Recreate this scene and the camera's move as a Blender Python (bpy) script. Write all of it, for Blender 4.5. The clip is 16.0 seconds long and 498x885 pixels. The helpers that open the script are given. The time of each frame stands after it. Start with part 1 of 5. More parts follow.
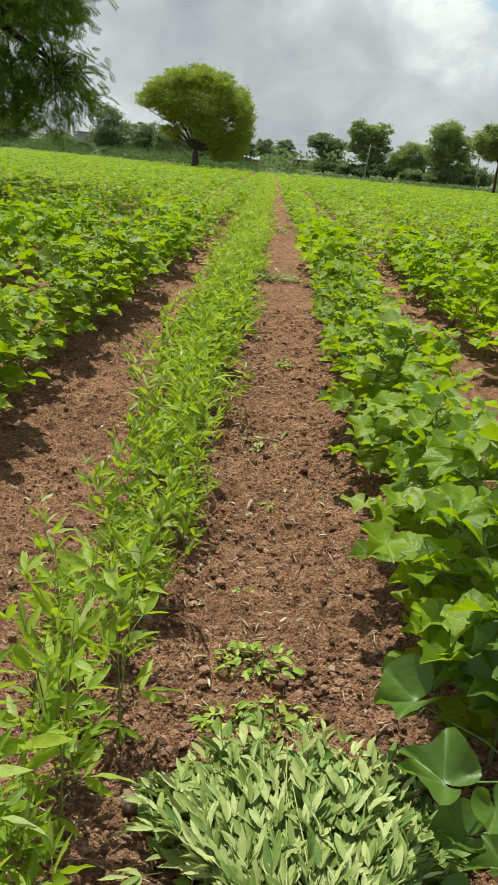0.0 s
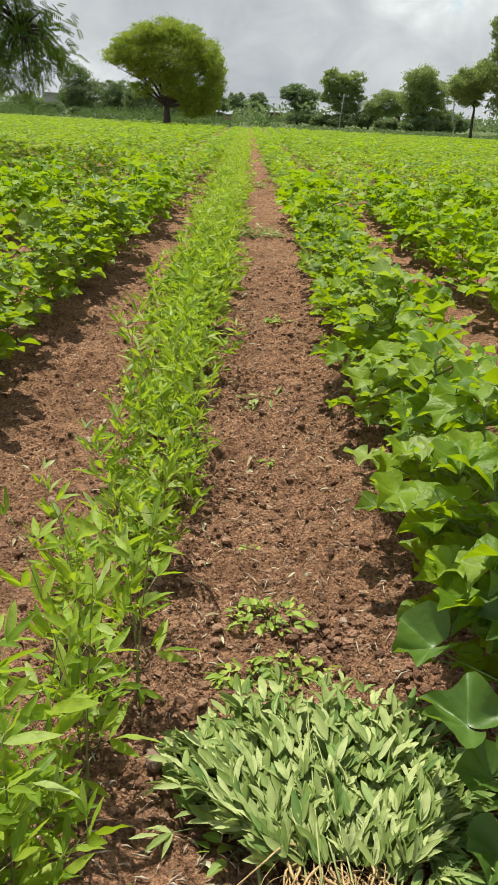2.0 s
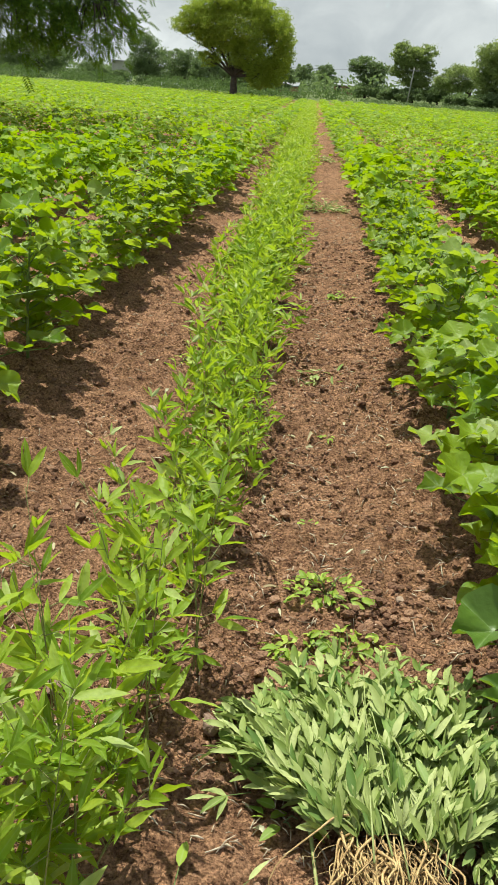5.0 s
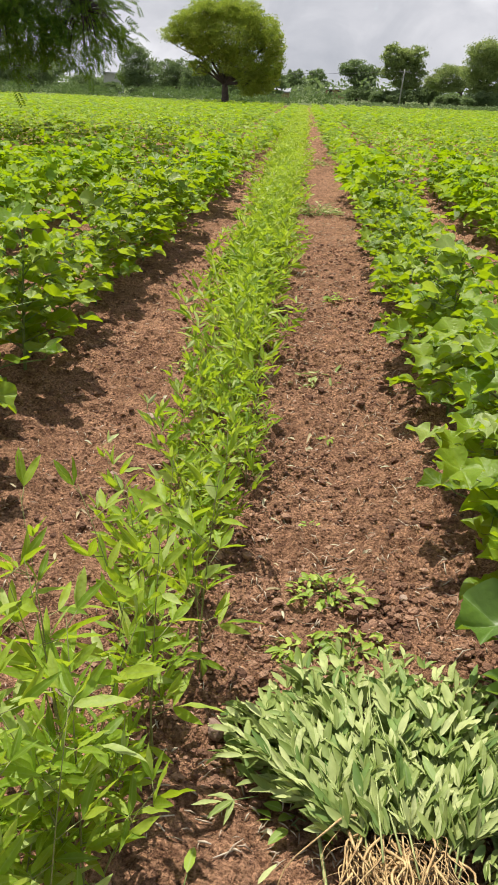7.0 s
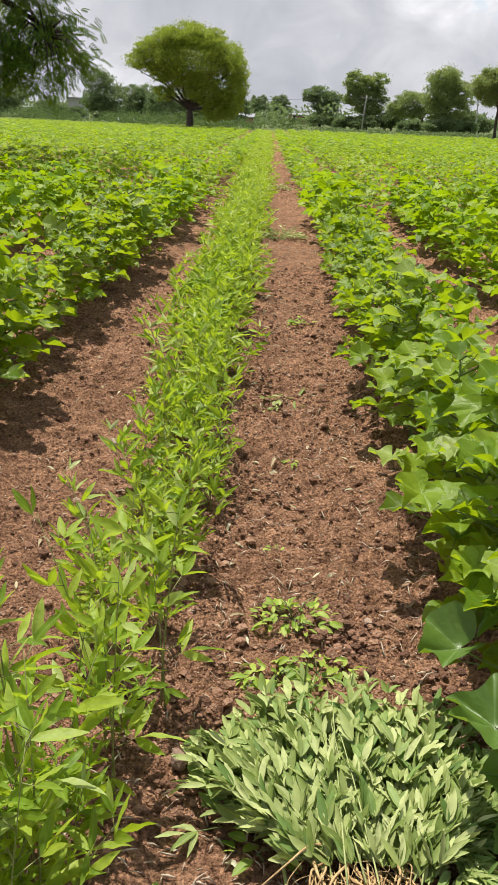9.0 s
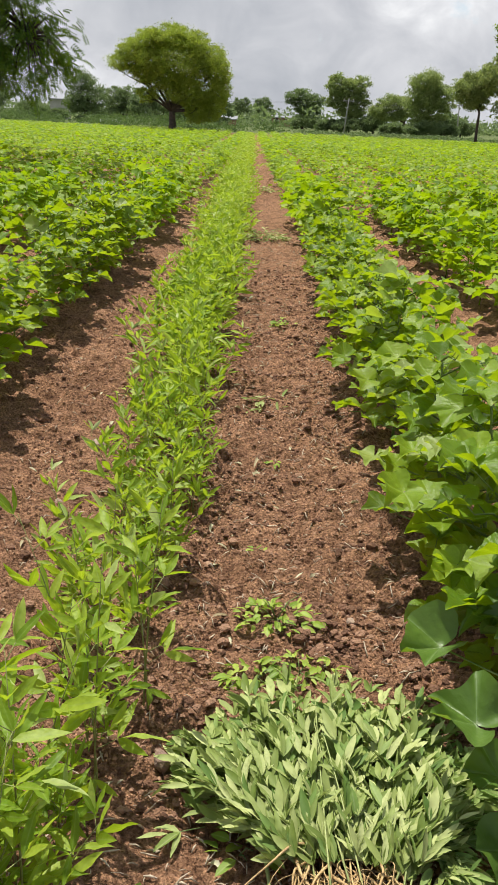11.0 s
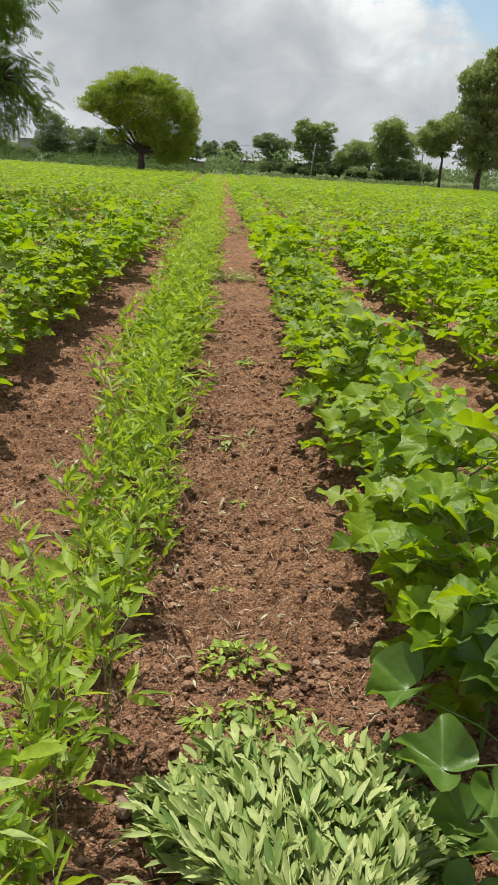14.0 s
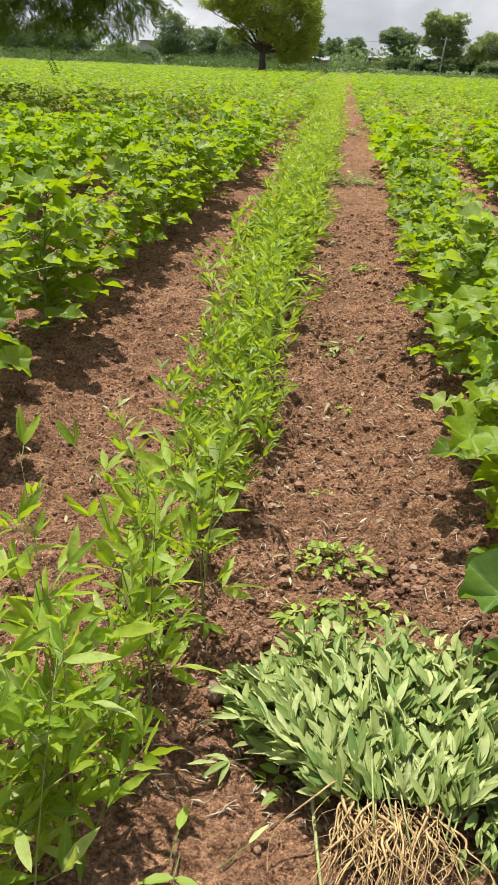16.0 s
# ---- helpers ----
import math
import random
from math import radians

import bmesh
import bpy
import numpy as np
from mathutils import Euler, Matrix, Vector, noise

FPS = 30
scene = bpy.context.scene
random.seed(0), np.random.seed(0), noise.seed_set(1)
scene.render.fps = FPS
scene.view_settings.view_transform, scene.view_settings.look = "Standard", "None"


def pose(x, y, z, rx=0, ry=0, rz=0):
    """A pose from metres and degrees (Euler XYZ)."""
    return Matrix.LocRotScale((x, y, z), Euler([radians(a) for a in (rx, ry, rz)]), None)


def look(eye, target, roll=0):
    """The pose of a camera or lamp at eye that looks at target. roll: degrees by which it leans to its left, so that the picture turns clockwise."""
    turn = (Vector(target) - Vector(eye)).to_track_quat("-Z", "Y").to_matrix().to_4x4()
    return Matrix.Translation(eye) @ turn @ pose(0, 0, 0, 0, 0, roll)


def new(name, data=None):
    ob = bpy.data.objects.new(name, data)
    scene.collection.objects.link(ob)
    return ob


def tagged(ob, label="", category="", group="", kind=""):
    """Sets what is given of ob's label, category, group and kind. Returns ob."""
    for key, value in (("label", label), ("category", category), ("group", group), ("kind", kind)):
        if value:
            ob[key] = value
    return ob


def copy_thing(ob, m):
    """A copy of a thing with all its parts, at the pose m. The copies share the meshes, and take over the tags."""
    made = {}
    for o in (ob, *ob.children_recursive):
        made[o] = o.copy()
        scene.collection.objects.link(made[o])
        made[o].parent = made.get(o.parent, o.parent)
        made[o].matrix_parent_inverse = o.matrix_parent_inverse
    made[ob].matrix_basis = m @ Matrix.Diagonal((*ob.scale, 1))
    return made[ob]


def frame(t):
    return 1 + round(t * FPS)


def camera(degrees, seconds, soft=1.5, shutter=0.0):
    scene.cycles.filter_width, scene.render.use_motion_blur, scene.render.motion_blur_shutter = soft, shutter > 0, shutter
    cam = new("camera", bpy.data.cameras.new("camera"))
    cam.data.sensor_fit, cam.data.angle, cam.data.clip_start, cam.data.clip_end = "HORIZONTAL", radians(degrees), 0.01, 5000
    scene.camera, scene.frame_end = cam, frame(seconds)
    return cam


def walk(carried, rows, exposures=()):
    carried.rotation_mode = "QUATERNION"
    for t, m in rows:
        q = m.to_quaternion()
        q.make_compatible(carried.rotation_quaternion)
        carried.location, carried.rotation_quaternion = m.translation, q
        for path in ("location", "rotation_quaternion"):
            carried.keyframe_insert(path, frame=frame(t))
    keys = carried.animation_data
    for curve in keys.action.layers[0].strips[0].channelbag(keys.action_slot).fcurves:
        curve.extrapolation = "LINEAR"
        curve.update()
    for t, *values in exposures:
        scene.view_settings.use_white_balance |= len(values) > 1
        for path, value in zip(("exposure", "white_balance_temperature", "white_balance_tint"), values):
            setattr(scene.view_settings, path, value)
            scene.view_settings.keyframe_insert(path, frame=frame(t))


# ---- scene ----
cam = camera(31.6, 16.0, 0.85)
PATH = [
    (0, (-0.01, 0.228, 1.238), (-0.023, 2.132, 0.624), 5.3),
    (0.5, (-0.033, 0.231, 1.232), (-0.032, 2.132, 0.609), 4.5),
    (1, (-0.049, 0.229, 1.229), (-0.008, 2.124, 0.592), 3.0),
    (1.5, (-0.055, 0.237, 1.227), (0.005, 2.123, 0.565), 3.2),
    (2, (-0.051, 0.244, 1.222), (-0.027, 2.118, 0.523), 3.0),
    (2.5, (-0.052, 0.246, 1.224), (-0.046, 2.113, 0.507), 2.7),
    (3, (-0.044, 0.24, 1.206), (-0.015, 2.087, 0.439), 2.9),
    (3.5, (-0.039, 0.242, 1.196), (0.044, 2.048, 0.341), 3.5),
    (4, (-0.047, 0.237, 1.203), (0.04, 2.031, 0.323), 4.5),
    (4.5, (-0.073, 0.239, 1.217), (-0.097, 2.073, 0.419), 4.7),
    (5, (-0.085, 0.233, 1.219), (-0.173, 2.082, 0.461), 4.3),
    (7.5, (-0.066, 0.239, 1.209), (-0.164, 2.094, 0.468), 2.0),
    (8, (-0.072, 0.242, 1.216), (-0.18, 2.102, 0.489), 2.1),
    (8.5, (-0.056, 0.241, 1.218), (-0.115, 2.114, 0.518), 2.2),
    (11, (-0.053, 0.239, 1.213), (-0.043, 2.116, 0.523), 2.7),
    (11.5, (-0.06, 0.221, 1.221), (-0.037, 2.11, 0.565), 3.0),
    (12, (-0.062, 0.224, 1.226), (-0.088, 2.131, 0.623), 2.0),
    (12.5, (-0.037, 0.241, 1.22), (0.071, 2.155, 0.649), 3.1),
    (13, (-0.039, 0.252, 1.216), (0.118, 2.159, 0.636), 2.8),
    (13.5, (-0.042, 0.25, 1.217), (0.093, 2.156, 0.628), 3.1),
    (14, (-0.052, 0.243, 1.216), (0.03, 2.148, 0.612), 3.7),
    (14.5, (-0.044, 0.245, 1.217), (0.058, 2.145, 0.603), 3.9),
    (15, (-0.032, 0.254, 1.205), (0.095, 2.122, 0.501), 4.0),
    (15.5, (-0.008, 0.241, 1.211), (-0.087, 2.103, 0.485), 3.2),
    (16, (-0.013, 0.245, 1.19), (-0.179, 2.069, 0.386), 2.3),
]
walk(cam, [(t, look(eye, target, roll)) for t, eye, target, roll in PATH], [(0, 0.07, 6500, 1), (2.5, 0.24, 6500, 7), (3.5, 0.38, 6500, 12), (4.5, 0.27, 6500, -6), (5, 0.28, 6500, 0), (7.5, 0.30, 6500, 12), (8.5, 0.27, 6500, 12), (11, 0.20, 6500, 10), (13, 0.04, 6500, 8), (14.5, 0.09, 6500, 6), (16, 0.36, 6500, 9)])

# ---- world and sun ----
SUN_TO = Vector((-0.15, 0.28, 0.94)).normalized()      # high sun, a little ahead and to one side
world = bpy.data.worlds.new("cloudy_sky")
scene.world = world
world.use_nodes = True
wn, wl = world.node_tree.nodes, world.node_tree.links
wn.clear()


def wnode(kind, **values):
    n = wn.new(kind)
    for k, v in values.items():
        n.inputs[k].default_value = v
    return n


w_out, w_bg = wnode("ShaderNodeOutputWorld"), wnode("ShaderNodeBackground")
w_sky = wnode("ShaderNodeTexSky")
w_sky.sky_type, w_sky.sun_disc = "NISHITA", False
w_sky.sun_elevation = math.asin(SUN_TO.z)
w_sky.sun_rotation = math.atan2(SUN_TO.x, SUN_TO.y)
w_sky.dust_density = 1.5
w_dim = wnode("ShaderNodeVectorMath")
w_dim.operation = "SCALE"
w_dim.inputs["Scale"].default_value = 0.13
w_tc = wnode("ShaderNodeTexCoord")
w_map = wnode("ShaderNodeMapping")
w_map.inputs["Location"].default_value = (3.3, 1.1, 0.0)
w_map.inputs["Rotation"].default_value = (0.0, 0.0, radians(52))
w_map.inputs["Scale"].default_value = (1.0, 1.0, 1.4)
w_big = wnode("ShaderNodeTexNoise", Scale=3.6, Detail=9.0, Roughness=0.60, Distortion=0.2)
w_small = wnode("ShaderNodeTexNoise", Scale=4.2, Detail=8.0, Roughness=0.50, Distortion=0.15)
w_cover, w_tone = wnode("ShaderNodeValToRGB"), wnode("ShaderNodeValToRGB")
w_cover.color_ramp.elements[0].position, w_cover.color_ramp.elements[1].position = 0.30, 0.36
for e_at, e_colour in ((0.36, (0.40, 0.42, 0.46, 1)), (0.46, (0.49, 0.505, 0.54, 1)), (0.53, (0.58, 0.59, 0.62, 1)), (0.59, (0.68, 0.69, 0.715, 1)), (0.68, (0.95, 0.955, 0.96, 1))):
    e = w_tone.color_ramp.elements.new(e_at)
    e.color = e_colour
w_tone.color_ramp.elements.remove(w_tone.color_ramp.elements[0])
w_tone.color_ramp.elements.remove(w_tone.color_ramp.elements[len(w_tone.color_ramp.elements) - 1])
w_mix = wnode("ShaderNodeMix")
w_mix.data_type = "RGBA"
wl.new(w_tc.outputs["Generated"], w_map.inputs["Vector"])
for n in (w_big, w_small):
    wl.new(w_map.outputs[0], n.inputs["Vector"])
w_sep, w_high, w_less = wnode("ShaderNodeSeparateXYZ"), wnode("ShaderNodeMapRange"), wnode("ShaderNodeMath")
w_high.inputs["From Min"].default_value, w_high.inputs["From Max"].default_value, w_high.inputs["To Max"].default_value = 0.12, 0.75, 0.20
w_less.operation = "SUBTRACT"
wl.new(w_tc.outputs["Generated"], w_sep.inputs[0])
wl.new(w_sep.outputs["Z"], w_high.inputs["Value"])
wl.new(w_big.outputs["Fac"], w_less.inputs[0])
wl.new(w_high.outputs[0], w_less.inputs[1])
# the cloud breaks open on one side, and its heads are white round the gap
w_dot = wnode("ShaderNodeVectorMath")
w_dot.operation = "DOT_PRODUCT"
w_dot.inputs[1].default_value = Vector((0.272, 0.948, 0.175)).normalized()
w_gap, w_open = wnode("ShaderNodeMapRange"), wnode("ShaderNodeMath")
w_gap.inputs["From Min"].default_value, w_gap.inputs["From Max"].default_value, w_gap.inputs["To Max"].default_value = 0.9800, 1.0, 0.27
w_open.operation = "SUBTRACT"
w_heads, w_white = wnode("ShaderNodeMapRange"), wnode("ShaderNodeMath")
w_heads.inputs["From Min"].default_value, w_heads.inputs["From Max"].default_value, w_heads.inputs["To Max"].default_value = 0.980, 0.998, 0.13
w_white.operation = "ADD"
wl.new(w_tc.outputs["Generated"], w_dot.inputs[0])
for n in (w_gap, w_heads):
    wl.new(w_dot.outputs["Value"], n.inputs["Value"])
wl.new(w_less.outputs[0], w_open.inputs[0])
wl.new(w_gap.outputs[0], w_open.inputs[1])
w_puff = wnode("ShaderNodeTexNoise", Scale=11.0, Detail=6.0, Roughness=0.55, Distortion=0.6)
w_join = wnode("ShaderNodeMix")
w_join.inputs["Factor"].default_value = 0.36
wl.new(w_map.outputs[0], w_puff.inputs["Vector"])
wl.new(w_small.outputs["Fac"], w_join.inputs["A"])
wl.new(w_puff.outputs["Fac"], w_join.inputs["B"])
wl.new(w_join.outputs["Result"], w_white.inputs[0])
wl.new(w_heads.outputs[0], w_white.inputs[1])
wl.new(w_open.outputs[0], w_cover.inputs[0])
wl.new(w_white.outputs[0], w_tone.inputs[0])
wl.new(w_sky.outputs[0], w_dim.inputs[0])
wl.new(w_cover.outputs["Color"], w_mix.inputs["Factor"])
wl.new(w_dim.outputs[0], w_mix.inputs["A"])
wl.new(w_tone.outputs["Color"], w_mix.inputs["B"])
wl.new(w_mix.outputs["Result"], w_bg.inputs["Color"])
wl.new(w_bg.outputs[0], w_out.inputs["Surface"])

sun_data = bpy.data.lights.new("sun", "SUN")
sun_data.energy, sun_data.angle, sun_data.color = 5.0, radians(0.6), (1.0, 0.95, 0.86)
sun = new("sun", sun_data)
sun.matrix_basis = look(SUN_TO * 50, (0, 0, 0))

# ---- materials ----


def material(name):
    m = bpy.data.materials.new(name)
    m.use_nodes = True
    nodes, links = m.node_tree.nodes, m.node_tree.links
    return m, nodes, links, nodes["Principled BSDF"]


def ramp(nodes, stops):
    r = nodes.new("ShaderNodeValToRGB")
    while len(r.color_ramp.elements) < len(stops):
        r.color_ramp.elements.new(0.5)
    for e, (at, colour) in zip(r.color_ramp.elements, stops):
        e.position, e.color = at, (*colour, 1)
    return r


def leaf_material(name, dark, mid, light, through_colour, through_share, rough=0.5, spec=0.25, island=False, vein=None, grain=60.0, relief=0.0, pale=None):
    """Foliage: three greens picked leaf by leaf, mottling, pale veins, and light that passes through."""
    m, nodes, links, bsdf = material(name)
    if island:
        pick = nodes.new("ShaderNodeNewGeometry").outputs["Random Per Island"]
    else:
        pick = nodes.new("ShaderNodeObjectInfo").outputs["Random"]
    hue = ramp(nodes, ((0.0, dark), (0.5, mid), (1.0, light)) if pale is None else ((0.0, dark), (0.45, mid), (0.80, light), (0.92, pale)))
    links.new(pick, hue.inputs[0])
    tc = nodes.new("ShaderNodeTexCoord")
    mottle = nodes.new("ShaderNodeTexNoise")
    mottle.inputs["Scale"].default_value, mottle.inputs["Detail"].default_value = grain, 4.0
    links.new(tc.outputs["Object"], mottle.inputs["Vector"])
    shade = ramp(nodes, ((0.3, (0.86, 0.87, 0.84)), (0.7, (1.11, 1.09, 1.07))))
    links.new(mottle.outputs["Fac"], shade.inputs[0])
    mul = nodes.new("ShaderNodeMix")
    mul.data_type, mul.blend_type = "RGBA", "MULTIPLY"
    mul.inputs["Factor"].default_value = 1.0
    links.new(hue.outputs["Color"], mul.inputs["A"])
    links.new(shade.outputs["Color"], mul.inputs["B"])
    colour = mul.outputs["Result"]
    if vein:
        att = nodes.new("ShaderNodeAttribute")
        att.attribute_name = "vein"
        power = nodes.new("ShaderNodeMath")
        power.operation = "POWER"
        power.inputs[1].default_value = 9.0
        links.new(att.outputs["Fac"], power.inputs[0])
        thin = nodes.new("ShaderNodeMath")
        thin.operation = "MULTIPLY"
        thin.inputs[1].default_value = 0.6
        links.new(power.outputs[0], thin.inputs[0])
        vm = nodes.new("ShaderNodeMix")
        vm.data_type = "RGBA"
        links.new(thin.outputs[0], vm.inputs["Factor"])
        links.new(colour, vm.inputs["A"])
        vm.inputs["B"].default_value = (*vein, 1)
        colour = vm.outputs["Result"]
    links.new(colour, bsdf.inputs["Base Color"])
    bsdf.inputs["Roughness"].default_value = rough
    bsdf.inputs["Specular IOR Level"].default_value = spec
    if relief:
        bp = nodes.new("ShaderNodeBump")
        bp.inputs["Strength"].default_value, bp.inputs["Distance"].default_value = relief, 0.01
        links.new(mottle.outputs["Fac"], bp.inputs["Height"])
        links.new(bp.outputs[0], bsdf.inputs["Normal"])
    trans = nodes.new("ShaderNodeBsdfTranslucent")
    tint = nodes.new("ShaderNodeMix")
    tint.data_type, tint.blend_type = "RGBA", "MIX"
    tint.inputs["Factor"].default_value = 0.65
    links.new(colour, tint.inputs["A"])
    tint.inputs["B"].default_value = (*through_colour, 1)
    links.new(tint.outputs["Result"], trans.inputs["Color"])
    both = nodes.new("ShaderNodeMixShader")
    both.inputs[0].default_value = through_share
    links.new(bsdf.outputs[0], both.inputs[1])
    links.new(trans.outputs[0], both.inputs[2])
    links.new(both.outputs[0], nodes["Material Output"].inputs["Surface"])
    return m


def plain_material(name, a, b, scale=12.0, rough=0.8, bump=0.3, metal=0.0):
    """Two tones mottled at two scales, with fine relief."""
    m, nodes, links, bsdf = material(name)
    tc = nodes.new("ShaderNodeTexCoord")
    n1, n2 = nodes.new("ShaderNodeTexNoise"), nodes.new("ShaderNodeTexNoise")
    n1.inputs["Scale"].default_value, n1.inputs["Detail"].default_value = scale, 6.0
    n2.inputs["Scale"].default_value, n2.inputs["Detail"].default_value = scale * 7, 4.0
    links.new(tc.outputs["Object"], n1.inputs["Vector"])
    links.new(tc.outputs["Object"], n2.inputs["Vector"])
    add = nodes.new("ShaderNodeMix")
    add.inputs["Factor"].default_value = 0.4
    links.new(n1.outputs["Fac"], add.inputs["A"])
    links.new(n2.outputs["Fac"], add.inputs["B"])
    r = ramp(nodes, ((0.35, a), (0.65, b)))
    links.new(add.outputs["Result"], r.inputs[0])
    links.new(r.outputs["Color"], bsdf.inputs["Base Color"])
    bsdf.inputs["Roughness"].default_value, bsdf.inputs["Metallic"].default_value = rough, metal
    bp = nodes.new("ShaderNodeBump")
    bp.inputs["Strength"].default_value, bp.inputs["Distance"].default_value = bump, 0.01
    links.new(n2.outputs["Fac"], bp.inputs["Height"])
    links.new(bp.outputs[0], bsdf.inputs["Normal"])
    return m


def soil_material():
    """Red-brown tilled soil, crumbly, with paler dry crust and shade painted into its hollows, grading into grassy
    waste past the field's end.
    """
    m, nodes, links, bsdf = material("tilled_soil")
    geo = nodes.new("ShaderNodeNewGeometry")
    scales = (1.7, 16.0, 95.0, 330.0)
    ns = []
    for s in scales:
        n = nodes.new("ShaderNodeTexNoise")
        n.inputs["Scale"].default_value, n.inputs["Detail"].default_value, n.inputs["Roughness"].default_value = s, 5.0, 0.70
        links.new(geo.outputs["Position"], n.inputs["Vector"])
        ns.append(n)
    broad = ramp(nodes, ((0.3, (0.252, 0.134, 0.077)), (0.7, (0.404, 0.225, 0.133))))
    links.new(ns[0].outputs["Fac"], broad.inputs[0])
    # crumb and patch darken the relief's lows: crevice shade put into the colour
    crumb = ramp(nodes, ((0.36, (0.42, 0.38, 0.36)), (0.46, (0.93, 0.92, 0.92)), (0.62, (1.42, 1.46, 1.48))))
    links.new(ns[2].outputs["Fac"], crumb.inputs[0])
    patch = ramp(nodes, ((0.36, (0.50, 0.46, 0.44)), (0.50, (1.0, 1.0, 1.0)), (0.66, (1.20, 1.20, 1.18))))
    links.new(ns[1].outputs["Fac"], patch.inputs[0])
    fine = ramp(nodes, ((0.15, (0.76, 0.74, 0.72)), (0.55, (1.0, 1.0, 1.0)), (0.85, (1.34, 1.34, 1.32))))
    grain = nodes.new("ShaderNodeTexVoronoi")
    grain.inputs["Scale"].default_value = 150.0
    links.new(geo.outputs["Position"], grain.inputs["Vector"])
    links.new(grain.outputs["Color"], fine.inputs[0])
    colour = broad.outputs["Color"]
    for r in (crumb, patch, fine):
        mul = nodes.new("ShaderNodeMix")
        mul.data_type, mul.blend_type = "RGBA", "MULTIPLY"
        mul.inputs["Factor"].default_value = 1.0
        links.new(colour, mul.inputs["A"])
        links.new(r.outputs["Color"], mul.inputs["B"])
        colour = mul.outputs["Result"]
    sep = nodes.new("ShaderNodeSeparateXYZ")
    links.new(geo.outputs["Position"], sep.inputs[0])
    edge = nodes.new("ShaderNodeMapRange")
    edge.inputs["From Min"].default_value, edge.inputs["From Max"].default_value = 74.0, 84.0
    links.new(sep.outputs["Y"], edge.inputs["Value"])
    grass = ramp(nodes, ((0.3, (0.06, 0.10, 0.025)), (0.7, (0.17, 0.19, 0.08))))
    links.new(ns[0].outputs["Fac"], grass.inputs[0])
    far = nodes.new("ShaderNodeMix")
    far.data_type = "RGBA"
    links.new(edge.outputs[0], far.inputs["Factor"])
    links.new(colour, far.inputs["A"])
    links.new(grass.outputs["Color"], far.inputs["B"])
    links.new(far.outputs["Result"], bsdf.inputs["Base Color"])
    bsdf.inputs["Roughness"].default_value = 0.95
    bsdf.inputs["Specular IOR Level"].default_value = 0.15
    cells = nodes.new("ShaderNodeTexVoronoi")
    cells.inputs["Scale"].default_value, cells.inputs["Randomness"].default_value = 62.0, 1.0
    warp = nodes.new("ShaderNodeVectorMath")
    warp.operation = "MULTIPLY_ADD"
    warp.inputs[1].default_value = (0.03, 0.03, 0.03)
    links.new(ns[1].outputs["Color"], warp.inputs[0])
    links.new(geo.outputs["Position"], warp.inputs[2])
    links.new(warp.outputs[0], cells.inputs["Vector"])
    before = None
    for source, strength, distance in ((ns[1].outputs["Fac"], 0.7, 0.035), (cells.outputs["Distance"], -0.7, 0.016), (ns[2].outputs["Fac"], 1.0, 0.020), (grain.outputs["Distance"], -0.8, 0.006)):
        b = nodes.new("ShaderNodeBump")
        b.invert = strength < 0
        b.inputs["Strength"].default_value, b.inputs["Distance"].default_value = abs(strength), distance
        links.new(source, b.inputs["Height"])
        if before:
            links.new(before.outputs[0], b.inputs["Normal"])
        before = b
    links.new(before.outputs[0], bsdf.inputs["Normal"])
    return m


SOIL = soil_material()
COTTON = leaf_material("cotton_leaf", (0.066, 0.136, 0.009), (0.150, 0.255, 0.014), (0.250, 0.358, 0.032), (0.60, 0.78, 0.004), 0.40, 0.42, 0.32, vein=(0.36, 0.47, 0.16), grain=7.0, relief=0.35, pale=(0.30, 0.38, 0.12))
# darker copy of cotton_leaf: shade on the large leaves is put into their colour
SHADED_COTTON = leaf_material("shaded_cotton_leaf", (0.070, 0.138, 0.022), (0.110, 0.195, 0.034), (0.165, 0.255, 0.062), (0.40, 0.62, 0.01), 0.28, 0.40, 0.42, vein=(0.26, 0.36, 0.15), grain=5.0, relief=0.25)
COTTON_ROW = leaf_material("cotton_row_leaf", (0.052, 0.124, 0.004), (0.146, 0.268, 0.006), (0.248, 0.368, 0.013), (0.56, 0.78, 0.003), 0.40, 0.50, 0.20, island=True, pale=(0.31, 0.42, 0.08))
PEA = leaf_material("pea_leaf", (0.115, 0.215, 0.018), (0.215, 0.345, 0.028), (0.350, 0.465, 0.050), (0.60, 0.76, 0.02), 0.44, 0.46, vein=(0.32, 0.43, 0.11), grain=9.0, relief=0.25, pale=(0.42, 0.52, 0.17))
PEA_ROW = leaf_material("pea_row_leaf", (0.110, 0.205, 0.016), (0.215, 0.340, 0.026), (0.345, 0.455, 0.048), (0.56, 0.72, 0.02), 0.44, 0.5, island=True, pale=(0.46, 0.55, 0.20))
WILTED = leaf_material("wilted_leaf", (0.160, 0.225, 0.046), (0.325, 0.390, 0.128), (0.540, 0.585, 0.270), (0.44, 0.55, 0.13), 0.22, 0.6, vein=(0.42, 0.48, 0.23), grain=9.0, relief=0.25)
WILTED_ROW = leaf_material("wilted_leaf_mass", (0.128, 0.188, 0.034), (0.280, 0.345, 0.102), (0.495, 0.545, 0.235), (0.44, 0.55, 0.13), 0.22, 0.6, island=True)
HEAP_GREEN = leaf_material("heap_green_leaf", (0.095, 0.175, 0.040), (0.185, 0.285, 0.070), (0.300, 0.390, 0.130), (0.38, 0.54, 0.08), 0.28, 0.6, island=True)
